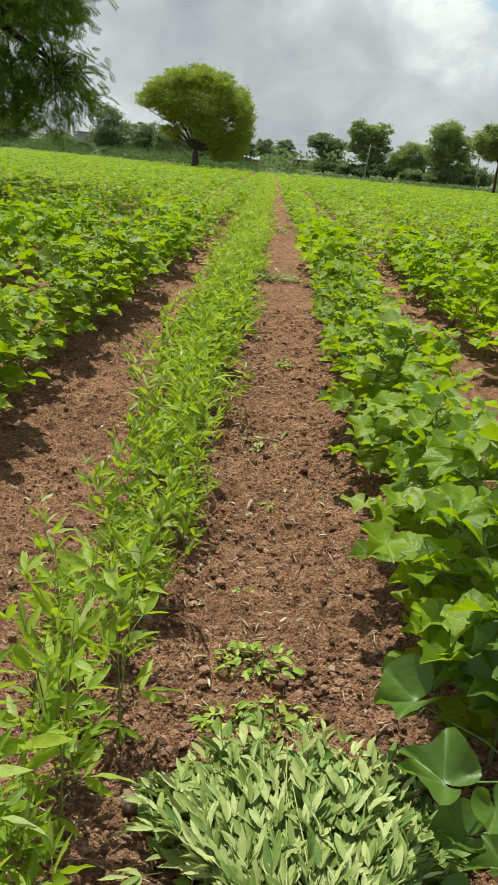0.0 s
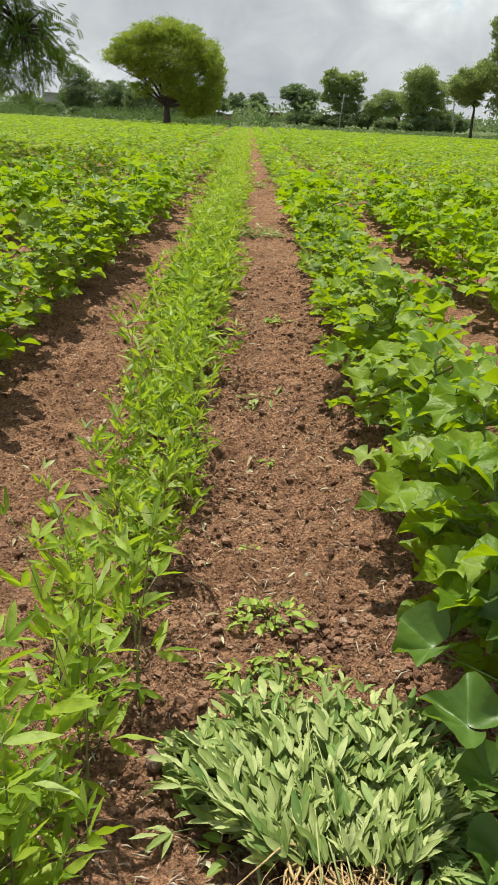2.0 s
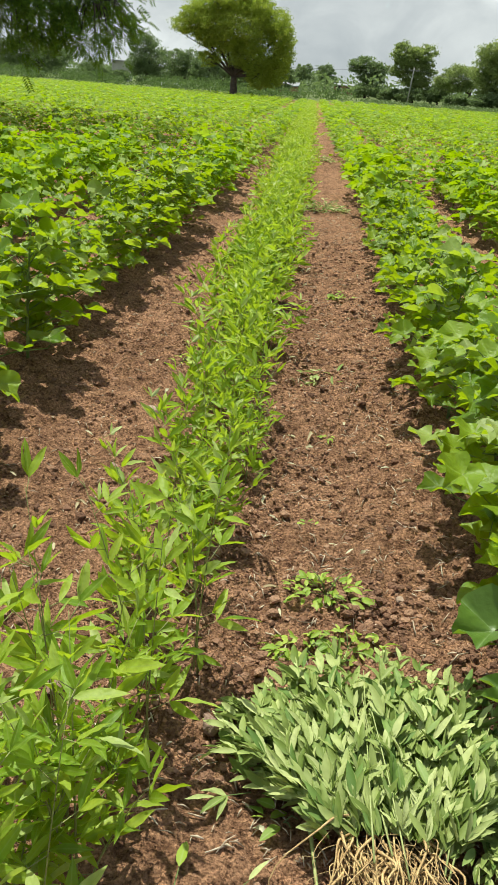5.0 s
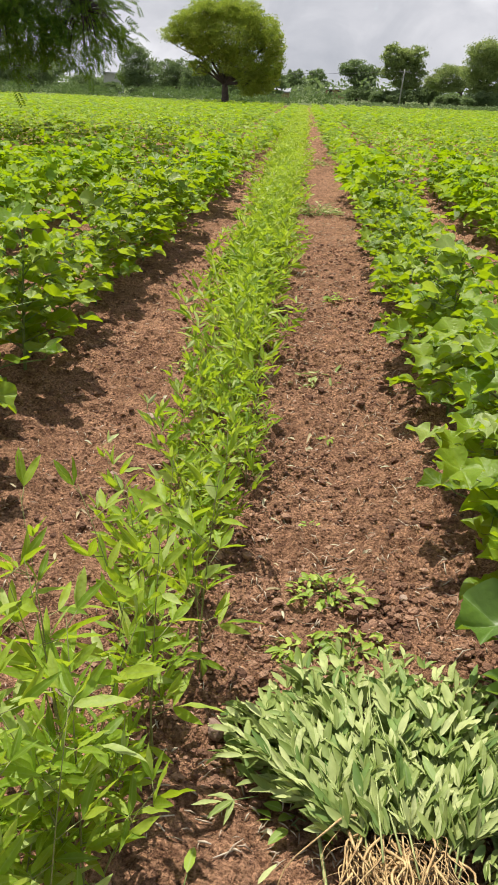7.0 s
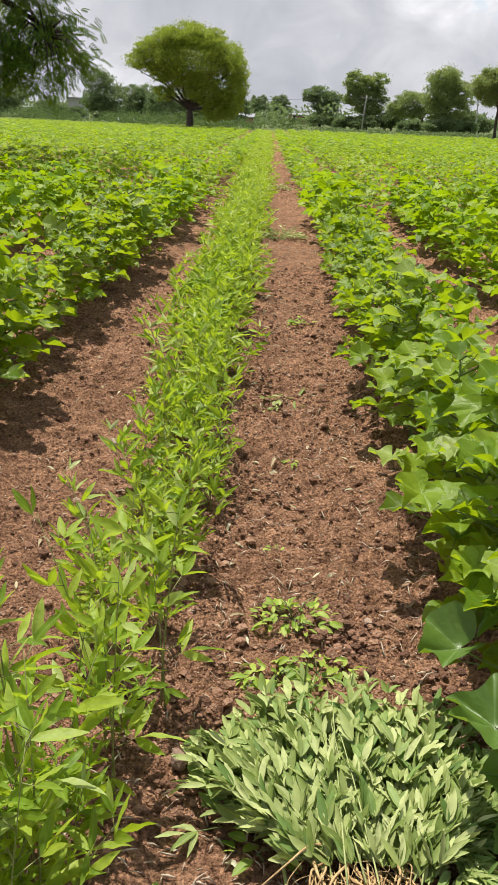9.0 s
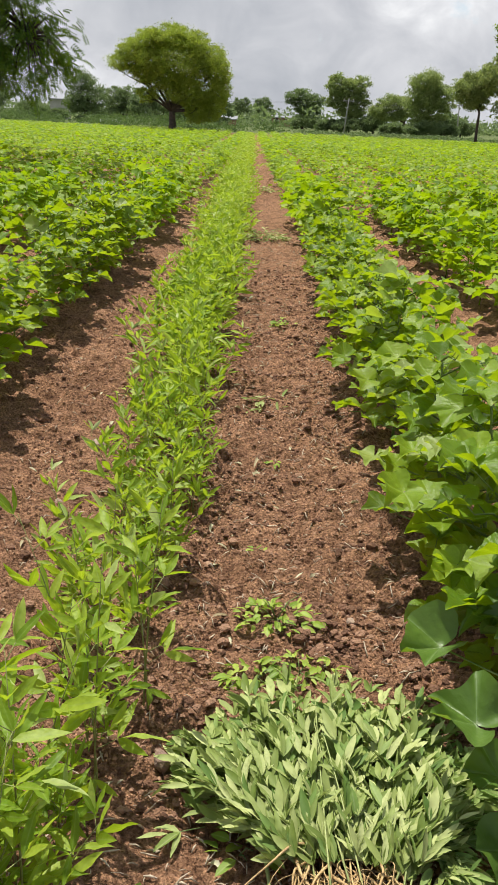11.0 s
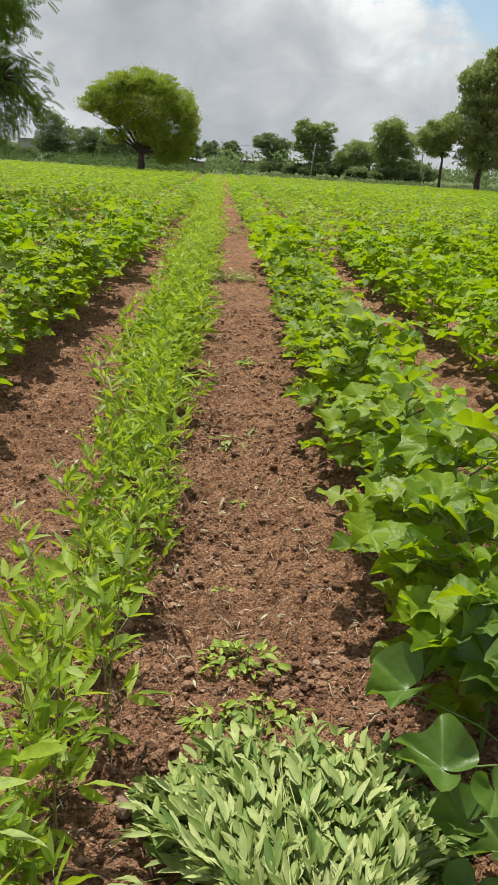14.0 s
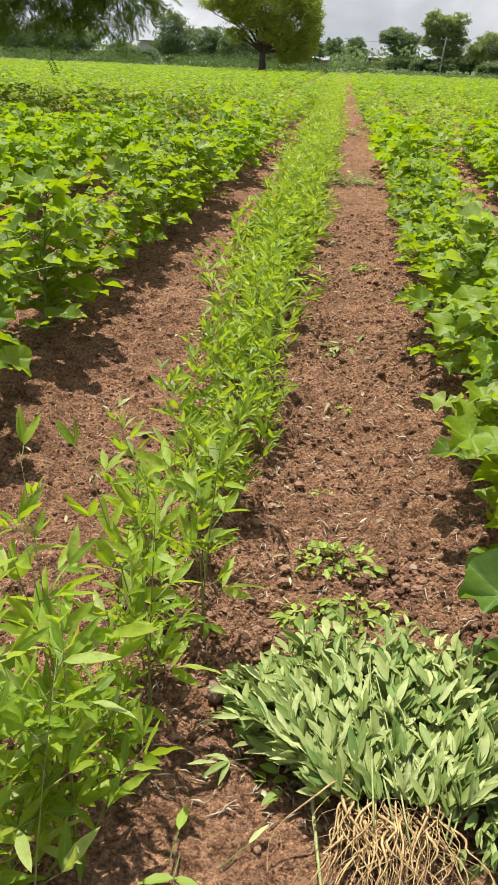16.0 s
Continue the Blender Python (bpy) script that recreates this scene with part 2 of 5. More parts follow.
HEAP_LEAFLET = leaf_material("heap_green_leaflet", (0.095, 0.175, 0.040), (0.185, 0.285, 0.070), (0.300, 0.390, 0.130), (0.38, 0.54, 0.08), 0.28, 0.6, vein=(0.34, 0.42, 0.20), grain=9.0)
WEED = leaf_material("weed_leaf", (0.170, 0.280, 0.035), (0.320, 0.440, 0.060), (0.480, 0.570, 0.120), (0.42, 0.62, 0.05), 0.34, 0.5, vein=(0.38, 0.48, 0.18))
DRY_LEAF = leaf_material("dry_leaf", (0.360, 0.290, 0.170), (0.480, 0.420, 0.270), (0.550, 0.560, 0.400), (0.5, 0.45, 0.25), 0.15, 0.75, vein=(0.55, 0.50, 0.35))
NEEM = leaf_material("neem_leaf", (0.020, 0.052, 0.010), (0.046, 0.106, 0.015), (0.145, 0.265, 0.030), (0.40, 0.60, 0.02), 0.38, 0.45, island=True)
ACACIA = leaf_material("acacia_leaf", (0.150, 0.215, 0.030), (0.255, 0.330, 0.050), (0.390, 0.455, 0.080), (0.50, 0.62, 0.06), 0.46, 0.6, island=True)
# broad and distant trees: air haze is put into the greyed leaf colours
BROADLEAF = leaf_material("broad_tree_leaf", (0.128, 0.180, 0.070), (0.220, 0.285, 0.108), (0.360, 0.420, 0.170), (0.44, 0.54, 0.12), 0.44, 0.55, island=True)
FAR_LEAF = leaf_material("distant_leaf", (0.090, 0.135, 0.062), (0.150, 0.205, 0.092), (0.230, 0.290, 0.135), (0.30, 0.42, 0.12), 0.36, 0.6, island=True)
BUSH = leaf_material("dark_bush_leaf", (0.035, 0.070, 0.020), (0.072, 0.122, 0.036), (0.140, 0.195, 0.072), (0.26, 0.40, 0.08), 0.30, 0.6, island=True)
HEDGE = leaf_material("hedge_leaf", (0.060, 0.110, 0.030), (0.130, 0.190, 0.070), (0.230, 0.290, 0.140), (0.3, 0.42, 0.12), 0.25, 0.6, island=True)
STEM = plain_material("green_stem", (0.10, 0.17, 0.04), (0.20, 0.26, 0.08), 60, 0.6, 0.2)
PALE_STEM = plain_material("wilting_stem", (0.24, 0.30, 0.09), (0.40, 0.44, 0.17), 60, 0.6, 0.2)
RED_STEM = plain_material("pea_stem", (0.16, 0.18, 0.05), (0.28, 0.30, 0.09), 60, 0.6, 0.2)
ROOT = plain_material("dry_root", (0.30, 0.18, 0.075), (0.72, 0.53, 0.25), 40, 0.85, 0.4)
STRAW = plain_material("straw", (0.34, 0.26, 0.18), (0.62, 0.53, 0.40), 30, 0.85, 0.2)
CLOD = leaf_material("soil_clod", (0.150, 0.076, 0.046), (0.290, 0.158, 0.100), (0.460, 0.290, 0.195), (0.2, 0.1, 0.06), 0.0, 0.95, island=True, grain=140)
DAMP_CLOD = leaf_material("damp_clod", (0.105, 0.054, 0.034), (0.215, 0.116, 0.074), (0.380, 0.225, 0.148), (0.2, 0.1, 0.06), 0.0, 0.95, island=True, grain=160, relief=1.0)
STONE = plain_material("brown_stone", (0.17, 0.10, 0.07), (0.31, 0.21, 0.16), 22, 0.85, 0.6)
PALE_STONE = plain_material("pale_stone", (0.30, 0.21, 0.15), (0.48, 0.36, 0.27), 30, 0.85, 0.5)
BARK = plain_material("bark", (0.035, 0.026, 0.020), (0.095, 0.072, 0.055), 5, 0.95, 1.0)
BRICK = plain_material("brick_wall", (0.20, 0.095, 0.07), (0.33, 0.17, 0.13), 2.0, 0.9, 0.3)
LIMEWASH = plain_material("limewashed_wall", (0.36, 0.35, 0.33), (0.50, 0.49, 0.46), 1.2, 0.9, 0.2)
YELLOW_WALL = plain_material("yellow_wall", (0.42, 0.38, 0.12), (0.55, 0.50, 0.20), 1.2, 0.9, 0.2)
SHEET_ROOF = plain_material("sheet_roof", (0.16, 0.17, 0.18), (0.30, 0.31, 0.32), 1.0, 0.6, 0.2)
BLUE_ROOF = plain_material("blue_sheet_roof", (0.10, 0.16, 0.28), (0.17, 0.24, 0.36), 1.0, 0.6, 0.2)
WHITE_SHEET = plain_material("white_sheeting", (0.62, 0.63, 0.64), (0.78, 0.78, 0.78), 2.0, 0.6, 0.3)
DARK_HOLE = plain_material("dark_opening", (0.02, 0.02, 0.02), (0.04, 0.035, 0.03), 3.0, 0.9, 0.1)
CONCRETE = plain_material("concrete_pole", (0.26, 0.25, 0.23), (0.38, 0.37, 0.34), 3.0, 0.85, 0.3)
WIRE = plain_material("wire", (0.05, 0.05, 0.05), (0.10, 0.10, 0.10), 3.0, 0.5, 0.1)

# ---- mesh tools ----


def mesh(name, verts, tris, mat, smooth=True, vein=None):
    """A mesh of triangles from arrays."""
    verts, tris = np.asarray(verts, np.float32), np.asarray(tris, np.int32)
    me = bpy.data.meshes.new(name)
    me.vertices.add(len(verts))
    me.vertices.foreach_set("co", verts.ravel())
    me.loops.add(tris.size)
    me.loops.foreach_set("vertex_index", tris.ravel())
    me.polygons.add(len(tris))
    me.polygons.foreach_set("loop_start", np.arange(0, tris.size, 3, dtype=np.int32))
    me.polygons.foreach_set("use_smooth", np.full(len(tris), smooth))
    if vein is not None:
        me.attributes.new("vein", "FLOAT", "POINT").data.foreach_set("value", np.asarray(vein, np.float32))
    me.update(calc_edges=True)
    me.materials.append(mat)
    return me


def part(name, me, parent, m=None, label="", kind=""):
    ob = new(name, me)
    ob.parent = parent
    if m is not None:
        ob.matrix_basis = m
    return tagged(ob, label, kind=kind)


def thing(name, at, label, category, group="", kind=""):
    """An Empty at the base of a thing with parts."""
    ob = new(name)
    ob.empty_display_size = 0.05
    ob.matrix_basis = at if isinstance(at, Matrix) else Matrix.Translation(at)
    return tagged(ob, label, category, group, kind)


class Heap:
    """Gathers many pieces into arrays of vertices and triangles."""

    def __init__(self):
        self.v, self.t, self.n = [], [], 0

    def add(self, verts, tris):
        self.v.append(np.asarray(verts, float)), self.t.append(np.asarray(tris) + self.n)
        self.n += len(verts)

    def many(self, verts, tris, turns, places):
        """Copies of one piece by arrays of 3 x 3 turns (with scale) and places."""
        v = np.einsum("kij,vj->kvi", turns, verts) + places[:, None]
        k, m = len(places), len(verts)
        self.v.append(v.reshape(-1, 3))
        self.t.append((tris[None] + (np.arange(k) * m)[:, None, None]).reshape(-1, 3) + self.n)
        self.n += k * m

    def mesh(self, name, mat, smooth=True):
        return mesh(name, np.concatenate(self.v), np.concatenate(self.t), mat, smooth)


def tube(points, radii, sides=5):
    """A tapered tube along a line of points: vertices and triangles, with closed ends."""
    p, r = np.asarray(points, float), np.asarray(radii, float)
    d = np.gradient(p, axis=0)
    d /= np.linalg.norm(d, axis=1, keepdims=True) + 1e-9
    side = np.cross(d, np.where(np.abs(d[:, 2:3]) > 0.9, [[1.0, 0, 0]], [[0, 0, 1.0]]))
    side /= np.linalg.norm(side, axis=1, keepdims=True) + 1e-9
    up = np.cross(side, d)
    a = np.arange(sides) * 2 * np.pi / sides
    v = p[:, None] + r[:, None, None] * (np.cos(a)[None, :, None] * side[:, None] + np.sin(a)[None, :, None] * up[:, None])
    n, t = len(p), []
    for i in range(n - 1):
        for j in range(sides):
            k = (j + 1) % sides
            t += [(i * sides + j, i * sides + k, (i + 1) * sides + k), (i * sides + j, (i + 1) * sides + k, (i + 1) * sides + j)]
    v = np.concatenate([v.reshape(-1, 3), p[:1], p[-1:]])
    for j in range(sides):
        k = (j + 1) % sides
        t += [(n * sides, k, j), (n * sides + 1, (n - 1) * sides + j, (n - 1) * sides + k)]
    return v, np.array(t)


def smooth_noise(x, y, seed=0):
    """Value noise from 0 to 1 on arrays."""
    xi, yi = np.floor(x).astype(np.int64), np.floor(y).astype(np.int64)
    fx, fy = x - xi, y - yi
    fx, fy = fx * fx * (3 - 2 * fx), fy * fy * (3 - 2 * fy)

    def h(a, b):
        k = (a * 374761393 + b * 668265263 + seed * 974634777) & 0x7FFFFFFF
        k = ((k ^ (k >> 13)) * 1274126177) & 0x7FFFFFFF
        return ((k ^ (k >> 16)) & 0xFFFF) / 65535.0

    return (h(xi, yi) * (1 - fx) + h(xi + 1, yi) * fx) * (1 - fy) + (h(xi, yi + 1) * (1 - fx) + h(xi + 1, yi + 1) * fx) * fy


def unit(v):
    v = np.asarray(v, float)
    return v / (np.linalg.norm(v, axis=-1, keepdims=True) + 1e-9)


def turns(tips, ups, sizes):
    """3 x 3 turns that lay a leaf's y along tips and its z near ups, scaled."""
    y = unit(tips)
    x = unit(np.cross(y, ups))
    z = np.cross(x, y)
    return np.stack([x, y, z], -1) * np.asarray(sizes)[:, None, None]


def matrix(turn, place):
    m = Matrix.Identity(4)
    for i in range(3):
        for j in range(3):
            m[i][j] = turn[i][j]
        m[i][3] = place[i]
    return m


# ---- leaves ----
LOBES = ((-168, 0.44, 0), (-144, 0.66, 0), (-118, 0.76, 0.5), (-92, 0.74, 0), (-66, 0.88, 0), (-51, 1.04, 1), (-38, 0.88, 0), (-22, 0.83, 0), (-9, 0.97, 0), (0, 1.18, 1))
DEEP = ((-168, 0.42, 0), (-144, 0.63, 0), (-118, 0.76, 0.6), (-92, 0.67, 0), (-66, 0.83, 0), (-52, 1.05, 1), (-40, 0.82, 0), (-24, 0.75, 0), (-10, 0.93, 0), (0, 1.20, 1))
SHALLOW = ((-168, 0.48, 0), (-144, 0.74, 0), (-116, 0.84, 0.4), (-90, 0.84, 0), (-66, 0.92, 0), (-50, 1.02, 1), (-37, 0.91, 0), (-21, 0.90, 0), (-8, 0.99, 0), (0, 1.12, 1))
ROUND = ((-168, 0.44, 0), (-144, 0.70, 0), (-116, 0.80, 0), (-88, 0.82, 0), (-66, 0.86, 0), (-50, 0.90, 1), (-36, 0.87, 0), (-20, 0.88, 0), (-8, 0.96, 0), (0, 1.04, 1))


def cotton_leaf(seed, rings=2, every=1, shape=LOBES, cup=0.0):
    """A broad three-pointed leaf with smooth margins, folded along its veins, its tip bent down; radius 1."""
    r = np.random.default_rng(seed)
    half = shape[::every] if every == 1 else (shape[0], shape[2], shape[5], shape[7], shape[9])
    if every == 1:                              # a point between each two, on a smooth curve
        fine = []
        for k in range(len(half) - 1):
            p, b, c = half[max(k - 1, 0)], half[k], half[k + 1]
            d = half[k + 2] if k + 2 < len(half) else (-half[k][0], half[k][1], 0)
            fine += [b, ((b[0] + c[0]) / 2, (9 * (b[1] + c[1]) - p[1] - d[1]) / 16, 0.5 * max(b[2], c[2]))]
        half = fine + [half[-1]]
    out = list(half) + [(-a, s, f) for a, s, f in half[-2::-1]]
    v, vein = [(0, 0, 0)], [1.0]
    vee, bend, fold = cup + r.uniform(0.10, 0.46), r.uniform(-0.08, 0.26), cup * 0.4 + r.uniform(0.10, 0.28)
    lift, wave = r.normal(-0.05, 0.20, 2), r.uniform(0, 6.28)
    for k in range(1, rings + 1):
        q = k / rings
        for n, (a, s, f) in enumerate(out):
            s = s * q * (1 + (0.02 * r.normal() if k == rings else 0))
            x, y = s * math.sin(radians(a)), s * math.cos(radians(a))
            z = vee * abs(x) - bend * max(y, 0) ** 2 + fold * (1 - f) * q * q + (lift[0] if x > 0 else lift[1]) * x * x
            z += 0.15 * q * q * math.sin(3 * radians(a) + wave)
            v.append((x, y, z))
            vein.append(1.0 if f == 1 else 0.0)
    m, t = len(out), []
    for i in range(m - 1):
        t.append((0, 1 + i + 1, 1 + i))
        for k in range(rings - 1):
            a, b = 1 + k * m + i, 1 + (k + 1) * m + i
            t += [(a, a + 1, b + 1), (a, b + 1, b)]
    return np.array(v), np.array(t), np.array(vein)


def blade(seed, stations=5, width=0.30, arch=0.25, fold=0.12, wave=0.02, blunt=0.85):
    """A lance-shaped leaflet of length 1, folded along its midrib."""
    r = np.random.default_rng(seed)
    v, vein, t = [(0, 0, 0)], [1.0], []
    for k in range(1, stations):
        q = k / stations
        w = width * 0.5 * math.sin(math.pi * q ** 0.85) ** blunt
        z = -arch * q * q
        for s in (-1, 0, 1):
            v.append((s * w, q, z + abs(s) * fold * w * 3 + wave * r.normal() * abs(s)))
            vein.append(0.0 if s else 1.0)
    v.append((0, 1, -arch))
    vein.append(1.0)
    last = len(v) - 1
    t += [(0, 2, 1), (0, 3, 2)]
    for k in range(stations - 2):
        a, b = 1 + 3 * k, 4 + 3 * k
        t += [(a, a + 1, b + 1), (a, b + 1, b), (a + 1, a + 2, b + 2), (a + 1, b + 2, b + 1)]
    a = last - 3
    t += [(a, a + 1, last), (a + 1, a + 2, last)]
    return np.array(v), np.array(t), np.array(vein)


COTTON_LEAVES = [cotton_leaf(40 + k, 3, shape=ROUND if k == 7 else LOBES) for k in range(8)]
COTTON_MESHES = [mesh("cotton_leaf", v, t, COTTON, True, vein) for v, t, vein in COTTON_LEAVES]
BIG_LEAF_MESHES = [mesh("cotton_leaf", v, t, SHADED_COTTON, True, vein) for v, t, vein in (cotton_leaf(50 + k, 4, shape=(DEEP, SHALLOW, ROUND, DEEP)[k], cup=0.20) for k in range(4))]
COTTON_MID = [cotton_leaf(60 + k, 1, 2) for k in range(4)]
BLADES = [blade(80 + k, 6, 0.20 + 0.03 * (k % 3), 0.02 + 0.09 * (k % 4)) for k in range(6)]
PEA_MESHES = [mesh("leaflet", v, t, PEA, True, vein) for v, t, vein in BLADES]
WILTED_BLADES = [blade(90 + k, 7, 0.21 + 0.035 * (k % 3), -0.04 + 0.13 * (k % 4), 0.18, 0.02, 0.75) for k in range(6)]
WILTED_MESHES = [mesh("leaflet", v, t, WILTED, True, vein) for v, t, vein in WILTED_BLADES]
GREEN_MESHES = [mesh("leaflet", v, t, HEAP_LEAFLET, True, vein) for v, t, vein in WILTED_BLADES]
WEED_BLADES = [blade(110 + k, 6, 0.34 + 0.09 * k, 0.15 + 0.15 * k, 0.1, 0.02, 0.65) for k in range(3)]
WEED_MESHES = [mesh("leaf", v, t, WEED, True, vein) for v, t, vein in WEED_BLADES]
DRY_MESHES = [mesh("dry_leaf", v * [1, 1, 1 + k], t, DRY_LEAF, True, vein) for k, (v, t, vein) in enumerate(WILTED_BLADES[:3])]
BLADE_MID = [blade(130 + k, 3, 0.27, 0.15 + 0.1 * k) for k in range(3)]

# ---- the lie of the rows ----
DRIFT = -0.006                      # the rows bear a little to one side
COTTON_ROWS = [0.62 + 0.98 * k for k in range(0, 66)] + [-1.26] + [-2.38 - 0.98 * k for k in range(0, 51)]
PEA_X = -0.33


def row_x(x0, y):
    """A row's line; the cotton on one side closes in on the peas further off."""
    return x0 + DRIFT * (y - 2.0) + (0.018 * min(max(y - 4.0, 0.0), 17.0) if x0 < -1.0 else 0.0)


def ground_height(x, y):
    """Low ridges under the rows and the tilth between them."""
    x, y = np.asarray(x, float), np.asarray(y, float)
    u = x - DRIFT * (y - 2.0)
    ridge = 0.025 * np.exp(-(((u - PEA_X) / 0.16) ** 2))
    for x0 in (0.62, 1.60, 2.58, -1.26, -2.38):
        ridge = ridge + 0.035 * np.exp(-(((u - x0) / 0.24) ** 2))
    rough = 0.030 * (smooth_noise(x * 3.1, y * 3.1, 1) - 0.5) + 0.022 * (smooth_noise(x * 9, y * 9, 2) - 0.5)
    rough = rough + 0.042 * np.clip((y - 0.9) / 0.9, 0.3, 1) * (smooth_noise(x * 27, y * 27, 3) - 0.5) + 0.015 * (smooth_noise(x * 60, y * 60, 4) - 0.5)
    return (ridge + rough) * np.clip((60 - y) / 30, 0, 1) * np.clip((9 - np.abs(x)) / 4, 0.0, 1)


def on_ground(x, y, lift=0.0):
    return np.array([x, y, float(ground_height(x, y)) + lift])


# ---- ground: one sheet to the horizon ----


def build_ground():
    def grow(start, step, rate, end):
        out = [start]
        while out[-1] < end:
            out.append(out[-1] + step)
            step *= rate
        return np.array(out)

    right = grow(1.3, 0.016, 1.07, 900)
    left = -grow(1.25, 0.016, 1.07, 900)
    xs = np.concatenate([left[::-1], np.arange(-1.235, 1.29, 0.019), right])
    ys = np.concatenate([-grow(-0.6, 0.02, 1.25, 60)[::-1], np.arange(0.62, 4.6, 0.019), grow(4.61, 0.017, 1.020, 30), grow(30.6, 0.6, 1.08, 1500)])
    gx, gy = np.meshgrid(xs, ys)
    v = np.stack([gx, gy, ground_height(gx, gy)], -1).reshape(-1, 3)
    nx, ny = len(xs), len(ys)
    i = (np.arange(ny - 1)[:, None] * nx + np.arange(nx - 1)).ravel()
    t = np.concatenate([np.stack([i, i + 1, i + nx + 1], -1), np.stack([i, i + nx + 1, i + nx], -1)])
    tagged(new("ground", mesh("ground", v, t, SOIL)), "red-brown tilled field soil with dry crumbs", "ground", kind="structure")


build_ground()

# ---- cotton ----


def cotton_plan(seed, height=0.50, spread=1.0, leafage=1.0, nodes=19, tilt=0.20):
    """Stem pieces and leaves (variant, turn, place) of one bushy plant."""
    r = np.random.default_rng(seed)
    stems, tips, ups, sizes, places = [], [], [], [], []
    lean = r.normal(0, 0.05, 2)

    def stem_at(z):
        q = z / height
        return np.array([lean[0] * q * q, lean[1] * q * q, z])

    stems.append((np.array([stem_at(z) for z in np.linspace(-0.03, height, 6)]), np.linspace(0.007, 0.0025, 6), 5))

    def leaf(at, out, size):
        rise = r.uniform(0.3, 0.9)
        reach = size * r.uniform(0.6, 1.0)
        bend = unit(np.array([out[0], out[1], rise]))
        end = at + bend * reach
        stems.append((np.array([at, (at + end) / 2 + [0, 0, 0.01], end]), np.array([0.0018, 0.0014, 0.0011]), 3))
        swing = r.normal(0, 0.45)
        c, s = math.cos(swing), math.sin(swing)
        o = np.array([out[0] * c - out[1] * s, out[0] * s + out[1] * c])
        tips.append([o[0], o[1], r.normal(-0.05, 0.85 * tilt)])
        ups.append(unit([r.normal(0, tilt), r.normal(0.03, tilt), 1]))
        sizes.append(size * r.uniform(0.66, 1.18))
        places.append(end)

    for k in range(nodes):
        q = (k + 0.6) / nodes
        z = 0.05 + (height - 0.07) * q
        a = k * 2.4 + r.normal(0, 0.3)
        out = np.array([math.cos(a), math.sin(a)])
        length = spread * (0.235 * min(1.0, 0.62 + q) * (1 - 0.50 * q) + 0.03) * r.uniform(0.82, 1.05)
        p0 = stem_at(z)
        p2 = p0 + np.array([out[0] * length, out[1] * length, length * r.uniform(0.25, 0.6)])
        pm = (p0 + p2) / 2 + [0, 0, 0.012]
        stems.append((np.array([p0, pm, p2]), np.array([0.0032, 0.0026, 0.0018]), 4))
        big = leafage * ((0.066 - 0.010 * q) if q < 0.85 else 0.052)
        for u, f in ((0.35, 1.0), (0.7, 1.0), (1.0, 0.85)):
            at = p0 * (1 - u) + p2 * u + [0, 0, 0.012 * (1 - abs(2 * u - 1))]
            b = a + r.normal(0, 0.9)
            leaf(at, np.array([math.cos(b), math.sin(b)]), big * f * r.uniform(0.9, 1.1))
        if k % 2 == 0:
            b = a + 2.0
            leaf(p0, np.array([math.cos(b), math.sin(b)]), big * 1.05)
    for k in range(5):
        b = k * 1.26 + r.normal(0, 0.3)
        leaf(stem_at(height - 0.02 * r.random()), np.array([math.cos(b), math.sin(b)]), r.uniform(0.042, 0.070))
    tips, ups, sizes = np.array(tips), np.array(ups), np.array(sizes)
    return stems, turns(tips, ups, sizes), np.array(places), r.integers(0, 8, len(sizes))


COTTON_PLANS = [cotton_plan(300 + k, 0.45 + 0.045 * (k % 3), 1.06 + 0.12 * (k % 2)) for k in range(5)]

ROW_PLANS = [cotton_plan(320 + k, 0.45 + 0.045 * (k % 3), 1.06 + 0.12 * (k % 2), tilt=0.40) for k in range(5)]
BIG_PLANS = [cotton_plan(340 + k, 0.36 + 0.04 * k, 0.95, 1.22, 9) for k in range(2)]


def stem_mesh(name, stems, mat):
    heap = Heap()
    for line, radii, sides in stems:
        heap.add(*tube(line, radii, sides))
    return heap.mesh(name, mat)


def cotton_plant(plan, at, meshes=COTTON_MESHES):
    stems, tr, places, kinds = plan
    ob = thing("cotton_plant", at, "bushy green cotton plant with broad pointed leaves in a row", "cotton plant", "cotton plants along the path")
    part("stem", stem_mesh("stem", stems, STEM), ob)
    for turn, place, kind in zip(tr, places, kinds):
        part("leaf", meshes[kind % len(meshes)], ob, matrix(turn, place))
    return ob


def cotton_places(x0, y0, y1, gap, seed):
    r = np.random.default_rng(seed)
    ys = np.arange(y0, y1, gap)
    ys = ys + r.normal(0, gap * 0.16, len(ys))
    return [(row_x(x0, y) + r.normal(0, 0.035), y, r.uniform(0, 6.28), r.uniform(0.86, 1.14)) for y in ys]


